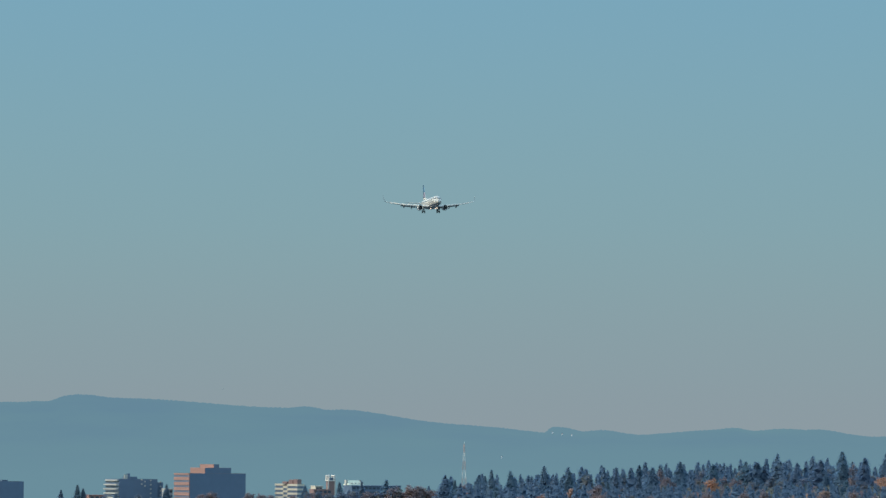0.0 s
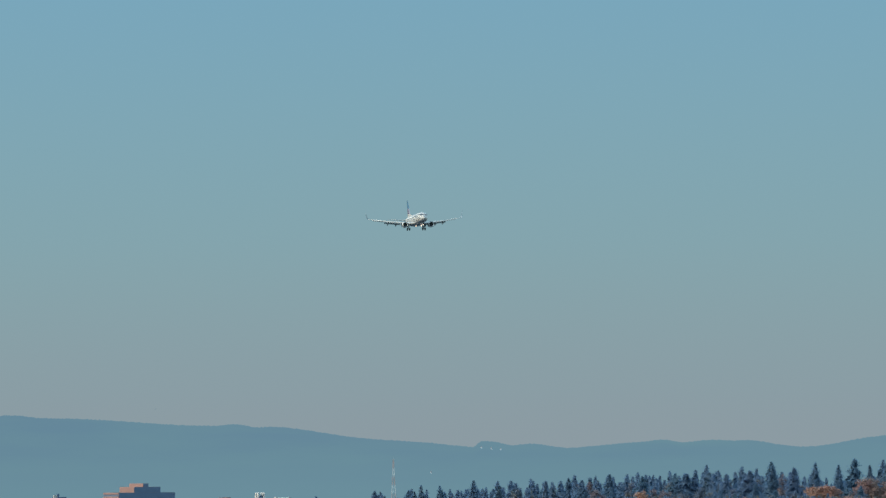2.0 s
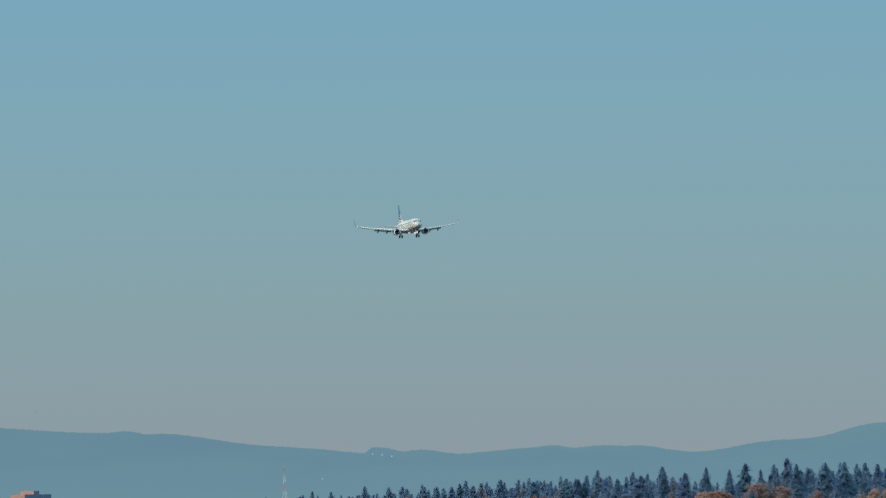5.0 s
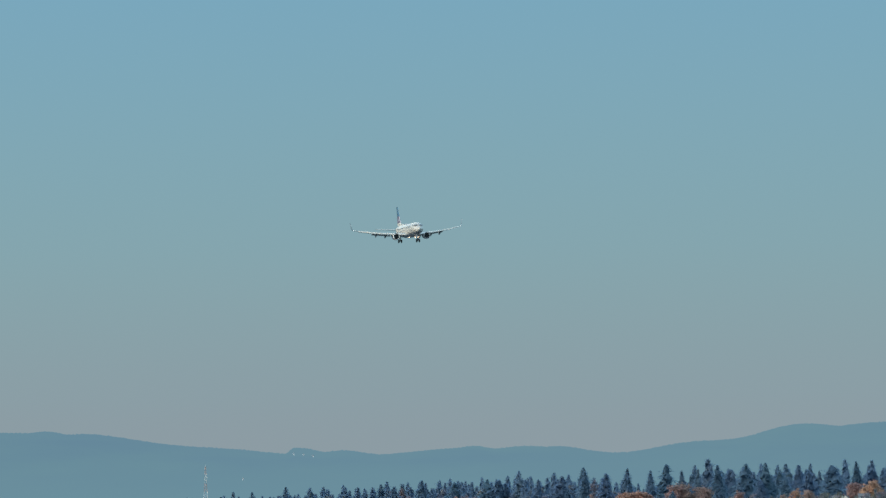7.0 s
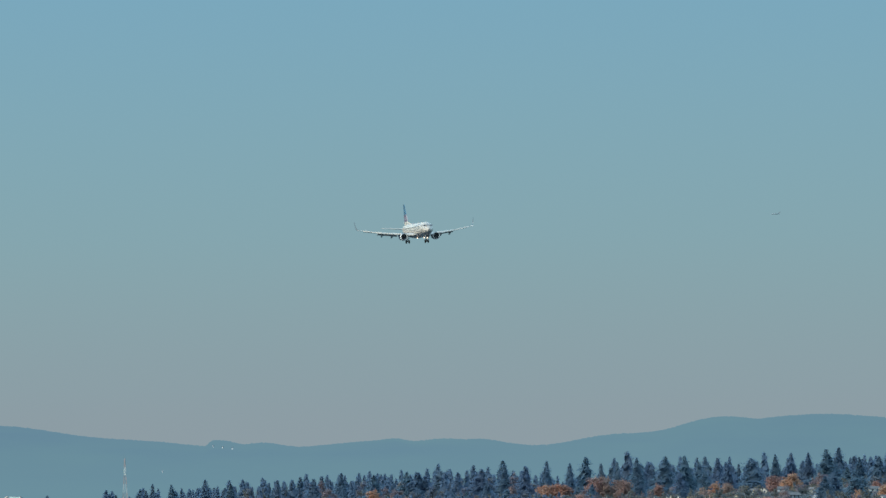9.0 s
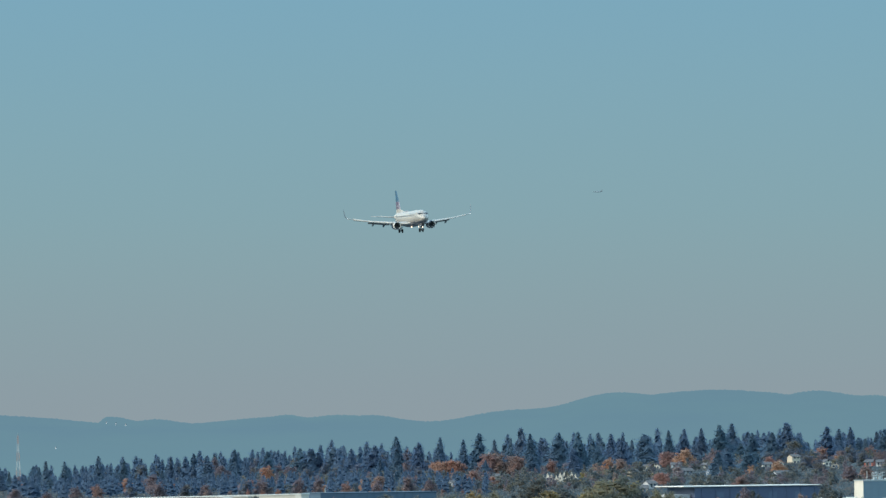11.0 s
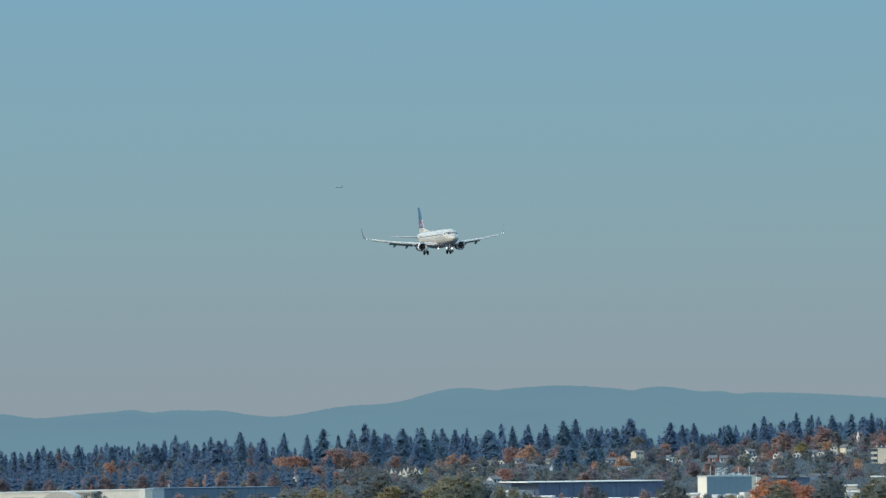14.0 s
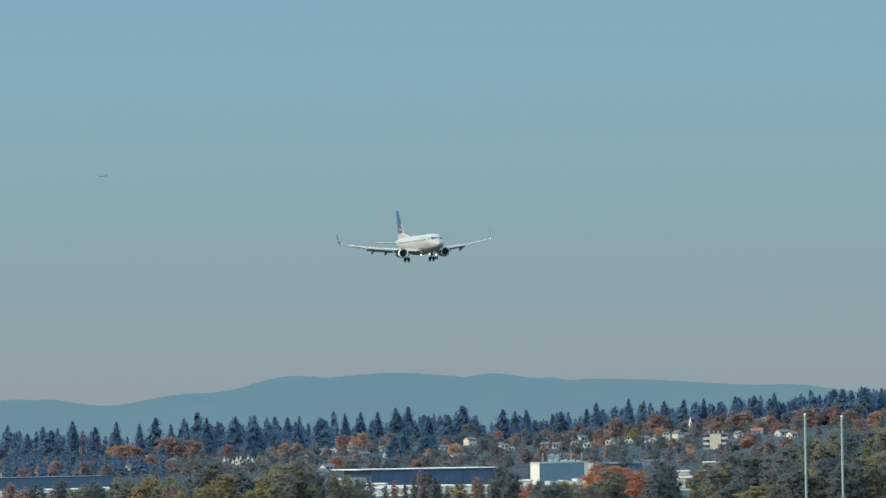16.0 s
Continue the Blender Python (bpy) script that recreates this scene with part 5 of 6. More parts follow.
def bell_tower():
    b, e, d = 151.20, -3.40, 4400
    g = on_ground(b, d)
    top = spot(b, e, d).z - g.z
    root = thing("bell_tower", facing(g, 12), "brick bell tower with a crown of white turrets", "tower")
    part("shaft", boxed(-2.3, -2.3, -1, 2.3, 2.3, top - 3.6), M_RUSTW, root, "dull red brick shaft")
    for sx in (-1, 1):
        part("corner_strip", boxed(sx * 2.35 - 0.35, -2.6, -1, sx * 2.35 + 0.35, -1.9, top - 3.6), M_STONE, root)
    part("cornice", boxed(-2.9, -2.9, top - 4.1, 2.9, 2.9, top - 3.5, bevel=0.12), M_CONC, root)
    # A solid dark block gives the shade of the belfry's opening.
    part("belfry", boxed(-1.5, -1.5, top - 3.5, 1.5, 1.5, top - 1.9), M_DARKB, root, "dark block standing for the open belfry")
    for sx in (-1, 1):
        for sy in (-1, 1):
            bm = bmesh.new()
            tube(bm, (sx * 2.1, sy * 2.1, top - 3.5), (sx * 2.0, sy * 2.0, top - 0.9), 0.75, 0.85, 8)
            bmesh.ops.create_icosphere(bm, subdivisions=2, radius=0.95, matrix=Matrix.Translation((sx * 1.95, sy * 1.95, top - 0.75)))
            part("turret", bm, M_CONC, root, "pale domed turret")


bell_tower()
town_block(149.70, -5.55, 4380, 13.0, 9.0, M_RUSTW, M_RUSTW, "long low brown-red building")


def radio_mast():
    """Tapered lattice mast in orange and white sections."""
    b, e = 171.73, 1.51
    d = 4380
    g = on_ground(b, d)
    top = spot(b, e, d).z - g.z
    root = thing("radio_mast", Matrix.Translation(g), "tall lattice radio mast in orange and white bands", "radio mast")
    n = 7

    def half(z):
        return 1.9 * (1 - z / top) ** 1.3 + 0.32

    for s in range(n):
        bm = bmesh.new()
        z0, z1 = top * s / n, top * (s + 1) / n
        for k in range(2):
            za, zb = z0 + (z1 - z0) * k / 2, z0 + (z1 - z0) * (k + 1) / 2
            ca = [(sx * half(za), sy * half(za), za) for sx, sy in ((-1, -1), (1, -1), (1, 1), (-1, 1))]
            cb = [(sx * half(zb), sy * half(zb), zb) for sx, sy in ((-1, -1), (1, -1), (1, 1), (-1, 1))]
            for i in range(4):
                j = (i + 1) % 4
                tube(bm, ca[i], cb[i], 0.065, 0.065, 4)
                tube(bm, ca[i], cb[j], 0.035, 0.035, 4)
                tube(bm, ca[j], cb[i], 0.035, 0.035, 4)
                tube(bm, cb[i], cb[j], 0.035, 0.035, 4)
        part("section", bm, M_MASTR if s % 2 == 0 else M_MASTW, root, "orange lattice section" if s % 2 == 0 else "white lattice section")
    bm = bmesh.new()
    tube(bm, (0, 0, top - 0.5), (0, 0, top + 2.0), 0.10, 0.05, 6)
    part("aerial", bm, M_STEEL, root)


radio_mast()

# trees of the town, before and between the offices
for b, e, half, kind in [(132.99, -5.83, 8.0, "plum"), (138.63, -5.98, 9.0, "plum"), (142.10, -6.30, 8.0, "plum"), (160.34, -5.51, 9.0, "plum"), (163.38, -4.62, 9.5, "plum"), (165.12, -4.79, 8.0, "plum"),
                         (166.86, -5.30, 7.0, "plum"), (161.21, -4.81, 7.0, "plum"), (156.87, -5.70, 8.0, "plum"), (152.87, -5.90, 6.0, "dark"), (147.75, -5.75, 5.0, "dark"), (154.69, -5.54, 6.0, "dark"), (158.43, -5.69, 7.0, "dark"), (145.58, -6.28, 6.0, "plum"), (140.37, -6.14, 7.0, "plum"), (131.69, -6.19, 6.0, "plum"), (172.51, -5.96, 5.0, "orange"), (150.96, -6.08, 6.0, "dark"), (149.31, -5.57, 4.0, "dark"), (161.64, -5.15, 8.0, "dark"), (164.25, -4.96, 8.0, "plum"), (165.99, -5.48, 6.0, "rust"), (121.71, -6.42, 4.0, "dark"), (116.51, -6.62, 4.0, "dark")]:
    broadleaf(b, e, 4180, kind, half)
for b, e, half, k in [(109.84, -5.79, 2.6, 2), (112.34, -4.99, 2.6, 2), (113.21, -5.51, 2.4, 2), (126.04, -4.83, 2.6, 2), (147.31, -4.89, 3.6, 0), (152.60, -4.34, 2.4, 2), (155.99, -4.14, 2.0, 2), (159.81, -3.95, 2.6, 3),
                      (154.09, -5.54, 4.0, 0), (118.24, -6.26, 2.6, 1), (173.80, -3.69, 3.4, 4), (174.93, -3.34, 3.0, 0)]:
    conifer(b, e, 4240, half, k, label="dark conifer standing among town buildings")

# a row of small red trees along the foot of the firs, and scrubby trees before the grey sheds
for k in range(16):
    broadleaf(201 + 2.75 * k + place_rnd.uniform(-0.7, 0.7), -7.3 + place_rnd.uniform(-0.3, 0.3), 2880, place_rnd.choice(["red", "rust", "rust", "orange"]), place_rnd.uniform(1.3, 2.2), k=2)
for k in range(12):
    broadleaf(308 + 1.9 * k + place_rnd.uniform(-0.6, 0.6), -7.9 + place_rnd.uniform(-0.5, 0.3), 2860, place_rnd.choice(["plum", "dark", "rust", "green"]), place_rnd.uniform(2.2, 3.6))

# near trees at the foot of the view: bearing, elevation of the top, half width, colour, distance
NEAR_TREES = [
    (220.52, -8.23, 4.5, "rust", 1800), (222.50, -8.79, 4.0, "rust", 1790), (223.98, -8.29, 3.5, "dark", 1780), (228.32, -7.67, 5.0, "dark", 1760), (232.91, -8.09, 5.5, "dark", 1750), (230.73, -9.10, 4.5, "green", 1700),
    (238.11, -7.83, 6.0, "green", 1700), (241.33, -7.36, 6.0, "gold", 1690), (244.62, -7.41, 6.5, "green", 1680), (249.16, -5.40, 6.5, "dark", 1720), (251.43, -5.09, 6.0, "dark", 1700), (255.06, -6.02, 6.5, "dark", 1680),
    (253.30, -7.21, 5.5, "gold", 1640), (245.47, -8.64, 4.0, "rust", 1600), (246.50, -9.70, 3.5, "gold", 1560),
]
NEAR_TREES_B = [
    (249.98, -8.89, 4.0, "gold", 1600), (258.51, -7.81, 5.0, "gold", 1620), (260.71, -5.85, 6.0, "green", 1630), (263.76, -4.94, 8.0, "green", 1600), (266.36, -5.68, 5.0, "dark", 1620), (271.71, -7.75, 5.5, "green", 1700),
    (274.13, -8.75, 4.0, "dark", 1720), (283.71, -7.69, 2.6, "plum", 1900), (285.43, -8.41, 2.2, "dark", 1880), (295.46, -6.66, 4.5, "dark", 1800), (297.18, -7.56, 4.0, "dark", 1790), (289.33, -9.52, 4.5, "gold", 1850),
    (291.95, -8.34, 2.6, "rust", 1900), (300.19, -9.51, 4.0, "orange", 1780), (301.50, -9.19, 4.0, "dark", 1760),
]
NEAR_TREES_C = [
    (303.67, -9.40, 5.5, "dark", 1700), (305.41, -9.25, 4.5, "gold", 1760), (308.87, -10.00, 5.5, "green", 1650), (311.95, -7.61, 7.0, "green", 1680), (313.44, -6.86, 6.0, "flame", 1740), (310.49, -6.55, 6.0, "flame", 1800), (315.00, -7.31, 4.5, "flame", 1750),
    (316.47, -7.77, 4.5, "flame", 1700), (317.42, -8.05, 4.0, "flame", 1740), (320.40, -6.01, 6.0, "dark", 1640), (319.34, -7.38, 5.0, "dark", 1620), (326.27, -8.19, 4.5, "gold", 1650), (327.60, -6.64, 5.5, "green", 1640),
    (331.53, -5.14, 7.5, "dark", 1600), (334.57, -4.84, 7.0, "dark", 1590), (329.77, -6.16, 6.0, "green", 1580),
]
NEAR_TREES_D = [
    (335.34, -10.23, 6.0, "gold", 1450), (337.95, -10.10, 5.0, "green", 1440), (338.91, -4.56, 6.5, "dark", 1560), (341.27, -3.21, 7.0, "dark", 1540), (344.15, -2.39, 7.0, "green", 1530), (346.76, -1.74, 7.5, "green", 1520),
    (349.79, -1.44, 8.0, "dark", 1510), (352.39, -1.30, 7.5, "dark", 1500), (355.16, -1.18, 8.0, "green", 1490), (357.59, -1.30, 7.5, "rust", 1490), (353.19, -5.13, 6.0, "green", 1440), (345.39, -5.88, 6.5, "dark", 1450),
    (348.84, -6.45, 6.5, "dark", 1440), (341.04, -6.85, 6.0, "dark", 1450), (331.46, -9.13, 5.5, "dark", 1480),
]
broadleaf(207.60, -7.70, 1900, "dark", 5.0, near=True, k=0)
broadleaf(269.90, -7.40, 1690, "green", 4.0, near=True, k=1)
for k in range(16):
    broadleaf(172 + 4.2 * k + place_rnd.uniform(-1, 1), -6.6 + 0.08 * k + place_rnd.uniform(-0.6, 0.6), 2885, place_rnd.choice(["rust", "plum", "plum", "plum", "dark"]), place_rnd.uniform(3.2, 5.0))
# slender half-bare trees before the white sheds
SLENDER = [
    (275.43, -8.95, 2.2, "plum"), (277.77, -9.68, 1.8, "plum"), (279.08, -8.83, 1.8, "rust"), (280.72, -9.38, 1.6, "plum"), (282.22, -8.19, 2.0, "dark"), (283.37, -7.16, 2.4, "plum"), (284.58, -7.70, 2.2, "dark"),
    (285.95, -8.94, 1.8, "dark"), (287.32, -9.83, 1.6, "plum"), (291.68, -9.38, 2.0, "rust"), (293.95, -8.20, 2.0, "dark"), (295.68, -8.75, 2.2, "plum"), (296.73, -8.42, 2.0, "dark"), (298.28, -9.48, 1.8, "plum"),
    (225.10, -9.00, 2.0, "dark"), (231.43, -8.59, 2.2, "plum"), (233.85, -8.45, 2.2, "green"), (235.67, -8.66, 2.0, "dark"), (325.22, -8.69, 2.0, "plum"), (322.09, -8.81, 2.0, "dark"),
]
for b, e, half, kind in SLENDER:
    broadleaf(b, e, 1960, kind, half * 0.85, near=True, k=3)
for b, e, half, kind, d in NEAR_TREES + NEAR_TREES_B + NEAR_TREES_C + NEAR_TREES_D:
    broadleaf(b, e, d, kind, half, near=True)

# ---- two pale poles ----
for b, e in [(342.41, 0.07), (348.04, -0.28)]:
    d = 620.0
    p = on_ground(b, d)
    h = spot(b, e, d).z - p.z
    root = thing("pole", Matrix.Translation(p), "tall plain pale green steel pole", "pole", "pair of poles")
    bm = bmesh.new()
    tube(bm, (0, 0, -0.3), (0, 0, h - 0.2), 0.135, 0.105, 14)
    part("shaft", bm, M_POLE, root, smooth=False)
    bm = bmesh.new()
    tube(bm, (0, 0, h - 0.2), (0, 0, h), 0.12, 0.09, 14)
    part("cap", bm, M_STEEL, root, "dark metal cap")
    bm = bmesh.new()
    box(bm, -0.4, -0.4, -0.3, 0.4, 0.4, 0.08, bevel=0.02)
    part("base_plate", bm, M_CONC, root)


# ---- the airliner ----
FOIL = [(0.0, 0.0), (0.03, 0.32), (0.12, 0.52), (0.35, 0.60), (0.65, 0.40), (1.0, 0.02), (0.65, -0.22), (0.35, -0.36), (0.12, -0.34), (0.03, -0.2)]


def wing_ring(x, y_le, z, chord, thick, up=None):
    """Section of a wing at span x: leading edge at y_le, chord running aft."""
    out = []
    for u, t in FOIL:
        out.append((x, y_le - u * chord, z + t * thick * chord) if up is None else (x + t * thick * chord * up, y_le - u * chord, z))
    return out


FUSELAGE = [  # station along the nose-to-tail axis, half width, top, bottom
    (19.3, 0.10, 3.25, 3.05), (19.0, 0.52, 3.62, 2.66), (18.4, 0.92, 4.02, 2.30), (17.6, 1.28, 4.42, 2.04), (16.6, 1.58, 5.02, 1.84), (15.4, 1.78, 5.40, 1.70), (13.8, 1.87, 5.55, 1.62), (11.0, 1.88, 5.58, 1.58),
    (4.0, 1.88, 5.58, 1.56), (-4.0, 1.88, 5.58, 1.58), (-9.0, 1.86, 5.58, 1.75), (-12.5, 1.68, 5.56, 2.35), (-15.5, 1.32, 5.50, 3.10), (-18.0, 0.85, 5.32, 3.90), (-19.6, 0.42, 5.05, 4.35), (-20.2, 0.15, 4.85, 4.60),
]


def pale_edge(ob):
    """Bright bare metal along a leading edge: the faces that look ahead."""
    ob.data.materials.append(M_BARE)
    for pl in ob.data.polygons:
        if pl.normal.y > 0.35:
            pl.material_index = 1


def build_airliner():
    jet = thing("airliner", Matrix.Identity(4), "white twin-jet airliner with blue tail and gear down", "airliner")
    n = 28
    rings = []
    for y, hw, zt, zb in FUSELAGE:
        c, r = (zt + zb) / 2, (zt - zb) / 2
        rings.append([(hw * math.sin(6.2832 * k / n), y, c + r * math.cos(6.2832 * k / n)) for k in range(n)])
    body = part("fuselage", loft(rings), M_AIRW, jet, smooth=True)
    body.data.materials.append(M_AIRG)
    # Grey belly paint, carried higher and under the nose to add underside shade.
    for pl in body.data.polygons:
        if pl.center.z < 2.5 and pl.center.y < 18.5 and pl.center.y > -14:
            pl.material_index = 1
    # belly fairing where the wings join
    bm = bmesh.new()
    bmesh.ops.create_uvsphere(bm, u_segments=20, v_segments=12, radius=1.0, matrix=Matrix.Translation((0, 1.2, 2.1)) @ Matrix.Diagonal((2.15, 7.4, 0.95, 1)))
    part("belly_fairing", bm, M_AIRG, jet, "grey belly fairing", smooth=True)
    # aerial dome and blade aerials on the roof
    bm = bmesh.new()
    bmesh.ops.create_uvsphere(bm, u_segments=14, v_segments=8, radius=1.0, matrix=Matrix.Translation((0, -4.2, 5.58)) @ Matrix.Diagonal((0.55, 1.35, 0.30, 1)))
    part("radome", bm, M_AIRG, body, "low grey aerial dome", smooth=True)
    for y in (9.0, 3.5):
        part("aerial", loft([[(0.03, y, 5.5), (-0.03, y, 5.5), (-0.03, y - 0.45, 5.5), (0.03, y - 0.45, 5.5)], [(0.02, y - 0.25, 5.95), (-0.02, y - 0.25, 5.95), (-0.02, y - 0.5, 5.95), (0.02, y - 0.5, 5.95)]]), M_AIRG, body)
    # cockpit panes
    for sx in (-1, 1):
        for a0, a1 in ((0.02, 0.46), (0.48, 0.90), (0.92, 1.15)):
            bm = bmesh.new()
            quad = []
            for a, up in ((a0, 0), (a1, 0), (a1, 1), (a0, 1)):
                yy = 17.55 - 0.42 * a * a - (0.75 if up else 0.0)
                hw = 1.30 + (0.22 if up else 0.0) + 0.13 * a * a
                zz = (4.42 if not up else 4.70) - (0.10 * a * a)
                quad.append((sx * hw * math.sin(a) * 1.02, yy + 0.10, zz + 0.06))
            inner = [(x * 0.9, y - 0.1, z - 0.03) for x, y, z in quad]
            vs = [bm.verts.new(v) for v in quad] + [bm.verts.new(v) for v in inner]
            bm.faces.new(vs[:4])
            bm.faces.new(vs[4:][::-1])
            for k in range(4):
                bm.faces.new((vs[k], vs[(k + 1) % 4], vs[4 + (k + 1) % 4], vs[4 + k]))
            part("cockpit_window", bm, M_COCKPIT, body)
        # cabin windows
        bm = bmesh.new()
        for k in range(52):
            y = 13.4 - 0.51 * k
            if 0.2 < y < 0.8:
                continue
            hw = 1.885 if y > -9 else 1.885 - 0.05 * (-9 - y)
            box(bm, min(sx * (hw - 0.25), sx * (hw - 0.085)), y - 0.12, 4.02, max(sx * (hw - 0.25), sx * (hw - 0.085)), y + 0.12, 4.36)
        win = part("cabin_windows", bm, M_CABIN, body)
        tagged(win, kind="stuff")
        # title on the upper fuselage: plain bars
        bm = bmesh.new()
        for k in range(6):
            y = 12.6 - 1.15 * k
            zt, zb = 4.62, 5.06
            v = [bm.verts.new((sx * hw, yy, z)) for hw, yy, z in ((1.62, y, zt), (1.62, y - 0.8, zt), (1.28, y - 0.8, zb), (1.28, y, zb))]
            v2 = [bm.verts.new((sx * (hw - 0.1), yy, z)) for hw, yy, z in ((1.62, y, zt), (1.62, y - 0.8, zt), (1.28, y - 0.8, zb), (1.28, y, zb))]
            bm.faces.new(v)
            bm.faces.new(v2[::-1])
            for q in range(4):
                bm.faces.new((v[q], v[(q + 1) % 4], v2[(q + 1) % 4], v2[q]))
        part("title_bars", bm, M_TITLE, body, "blue lettering bars")
        for y in (15.2, -11.2):
            hw = 1.62 if y > 0 else 1.78
            part("cabin_door", boxed(min(sx * (hw - 0.2), sx * (hw + 0.015)), y - 0.42, 2.95, max(sx * (hw - 0.2), sx * (hw + 0.015)), y + 0.42, 4.75, bevel=0.05), M_AIRW, body)
    for s, side in ((1, "starboard"), (-1, "port")):
        # wing: root, kink, tip, with dihedral and a little flex
        sect = [(1.2, 6.3, 2.05, 7.6, 0.135), (5.6, 3.7, 2.50, 4.75, 0.125), (11.5, 0.75, 3.20, 2.9, 0.115), (17.0, -2.05, 4.22, 1.55, 0.11)]
        wing = part("wing", loft([wing_ring(s * x, y, z, c, t) for x, y, z, c, t in sect]), M_WING, jet, smooth=False)
        pale_edge(wing)
        # blended winglet, leaning out
        wl_sect = [(17.0, -2.05, 4.25, 1.5, 0.10), (17.42, -2.45, 4.50, 1.30, 0.10), (17.66, -2.95, 5.05, 1.05, 0.10), (17.92, -3.75, 6.85, 0.55, 0.10)]
        rings2 = [wing_ring(s * x, y, z, c, t, up=None if k == 0 else -s * 1.0) for k, (x, y, z, c, t) in enumerate(wl_sect)]
        part("winglet", loft(rings2), M_TIP, wing, "grey-blue winglet")
        # Glowing bead added for the bright dot at each winglet foot.
        bm = bmesh.new()
        bmesh.ops.create_uvsphere(bm, u_segments=10, v_segments=6, radius=0.08, matrix=Matrix.Translation((s * 17.2, -1.95, 4.32)) @ Matrix.Diagonal((1, 1.4, 0.8, 1)))
        part("tip_bead", bm, M_TIPBEAD, wing, "small white glowing bead at the wingtip")
        # slats along the leading edge
        for x0, x1 in ((6.0, 9.0), (9.1, 12.2), (12.3, 15.8)):
            def le(x):
                k = 1 if x < 11.5 else 2
                (xa, ya, za, ca, ta), (xb, yb, zb, cb, tb) = sect[k], sect[k + 1]
                u = (x - xa) / (xb - xa)
                return ya + (yb - ya) * u, za + (zb - za) * u
            bm = bmesh.new()
            rr = []
            for x in (x0, x1):
                y, z = le(x)
                rr.append([(s * x, y + 0.32, z - 0.20), (s * x, y + 0.36, z - 0.05), (s * x, y + 0.12, z + 0.16), (s * x, y - 0.1, z + 0.17), (s * x, y + 0.1, z - 0.1)])
            part("slat", loft(rr), M_BARE, wing, "bright metal slat")
        # drooped flap along the root's leading edge: sun painted white to starboard, shade grey to port
        rr = []
        for x, y, z in ((2.05, 5.95, 1.95), (4.15, 4.65, 2.15)):
            rr.append([(s * x, y + 0.40, z - 0.10), (s * x, y + 0.46, z + 0.02), (s * x, y + 0.20, z + 0.28), (s * x, y - 0.35, z + 0.46), (s * x, y - 0.25, z - 0.05)])
        part("leading_edge_flap", loft(rr), M_AIRW if s > 0 else M_WING, wing, "drooped leading-edge flap, painted sunlit to starboard, shaded to port")
        # flaps, hanging behind the trailing edge
        for x0, x1, ya, yb, za, zb in ((2.0, 5.4, -1.2, -1.05, 2.05, 2.35), (5.7, 11.4, -1.1, -2.1, 2.35, 3.05)):
            for j, (aft, dn, ch) in enumerate(((0.0, 0.0, 0.9), (0.8, 0.22, 0.5))):
                rr = []
                for x, y, z in ((x0, ya, za), (x1, yb, zb)):
                    y, z = y - aft, z - dn
                    rr.append([(s * x, y, z + 0.05), (s * x, y - 0.2, z + 0.1), (s * x, y - ch, z - ch * 0.34), (s * x, y - ch + 0.08, z - ch * 0.38), (s * x, y - 0.15, z - 0.18)])
                part("flap", loft(rr), M_FLAP if j else M_WING, wing)
        part("aileron", loft([[(s * x, y, z), (s * x, y - 0.55, z - 0.06), (s * x, y - 0.55, z - 0.10), (s * x, y, z - 0.1)] for x, y, z in ((11.8, -2.05, 3.25), (15.4, -3.15, 3.82))]), M_WING, wing)
        # flap track fairings
        for x, y, z in ((3.6, -0.2, 1.85), (7.3, -0.6, 2.25), (10.2, -1.0, 2.65)):
            bm = bmesh.new()
            bmesh.ops.create_uvsphere(bm, u_segments=10, v_segments=8, radius=1.0, matrix=Matrix.Translation((s * x, y - 0.6, z - 0.25)) @ pose(0, 0, 0, 14, 0, 0) @ Matrix.Diagonal((0.24, 1.75, 0.34, 1)))
            part("flap_fairing", bm, M_FLAP, wing, smooth=True)
        # engine
        ex, ez = 4.83, 1.62
        prof = [(5.2, 0.92), (5.28, 0.99), (5.1, 1.06), (4.2, 1.13), (2.8, 1.10), (1.4, 0.92), (0.9, 0.84)]
        rr = [[(s * ex + r * math.cos(6.2832 * k / 24), y, ez + r * math.sin(6.2832 * k / 24) * (0.94 if math.sin(6.2832 * k / 24) < 0 else 1.0)) for k in range(24)] for y, r in prof]
        nac = part("engine", loft(rr, cap=False), M_NAC, jet, "round turbofan nacelle", smooth=True)
        rr = [[(s * ex + r * math.cos(6.2832 * k / 24), y, ez + r * math.sin(6.2832 * k / 24) * 0.97) for k in range(24)] for y, r in ((4.55, 1.125), (5.02, 1.09), (5.2, 1.045), (5.29, 0.985), (5.2, 0.91), (5.0, 0.87), (4.3, 0.82))]
        part("intake_lip", loft(rr, cap=False), M_LIP, nac, "bare metal intake lip", smooth=True)
        bm = bmesh.new()
        tube(bm, (s * ex, 4.2, ez), (s * ex, 4.35, ez), 0.86, 0.86, 24)
        tube(bm, (s * ex, 4.35, ez), (s * ex, 4.8, ez), 0.26, 0.03, 12)
        part("fan", bm, M_DARK, nac)
        bm = bmesh.new()
        tube(bm, (s * ex, 1.2, ez), (s * ex, -0.4, ez), 0.62, 0.28, 16)
        part("exhaust_cone", bm, M_FLAP, nac)
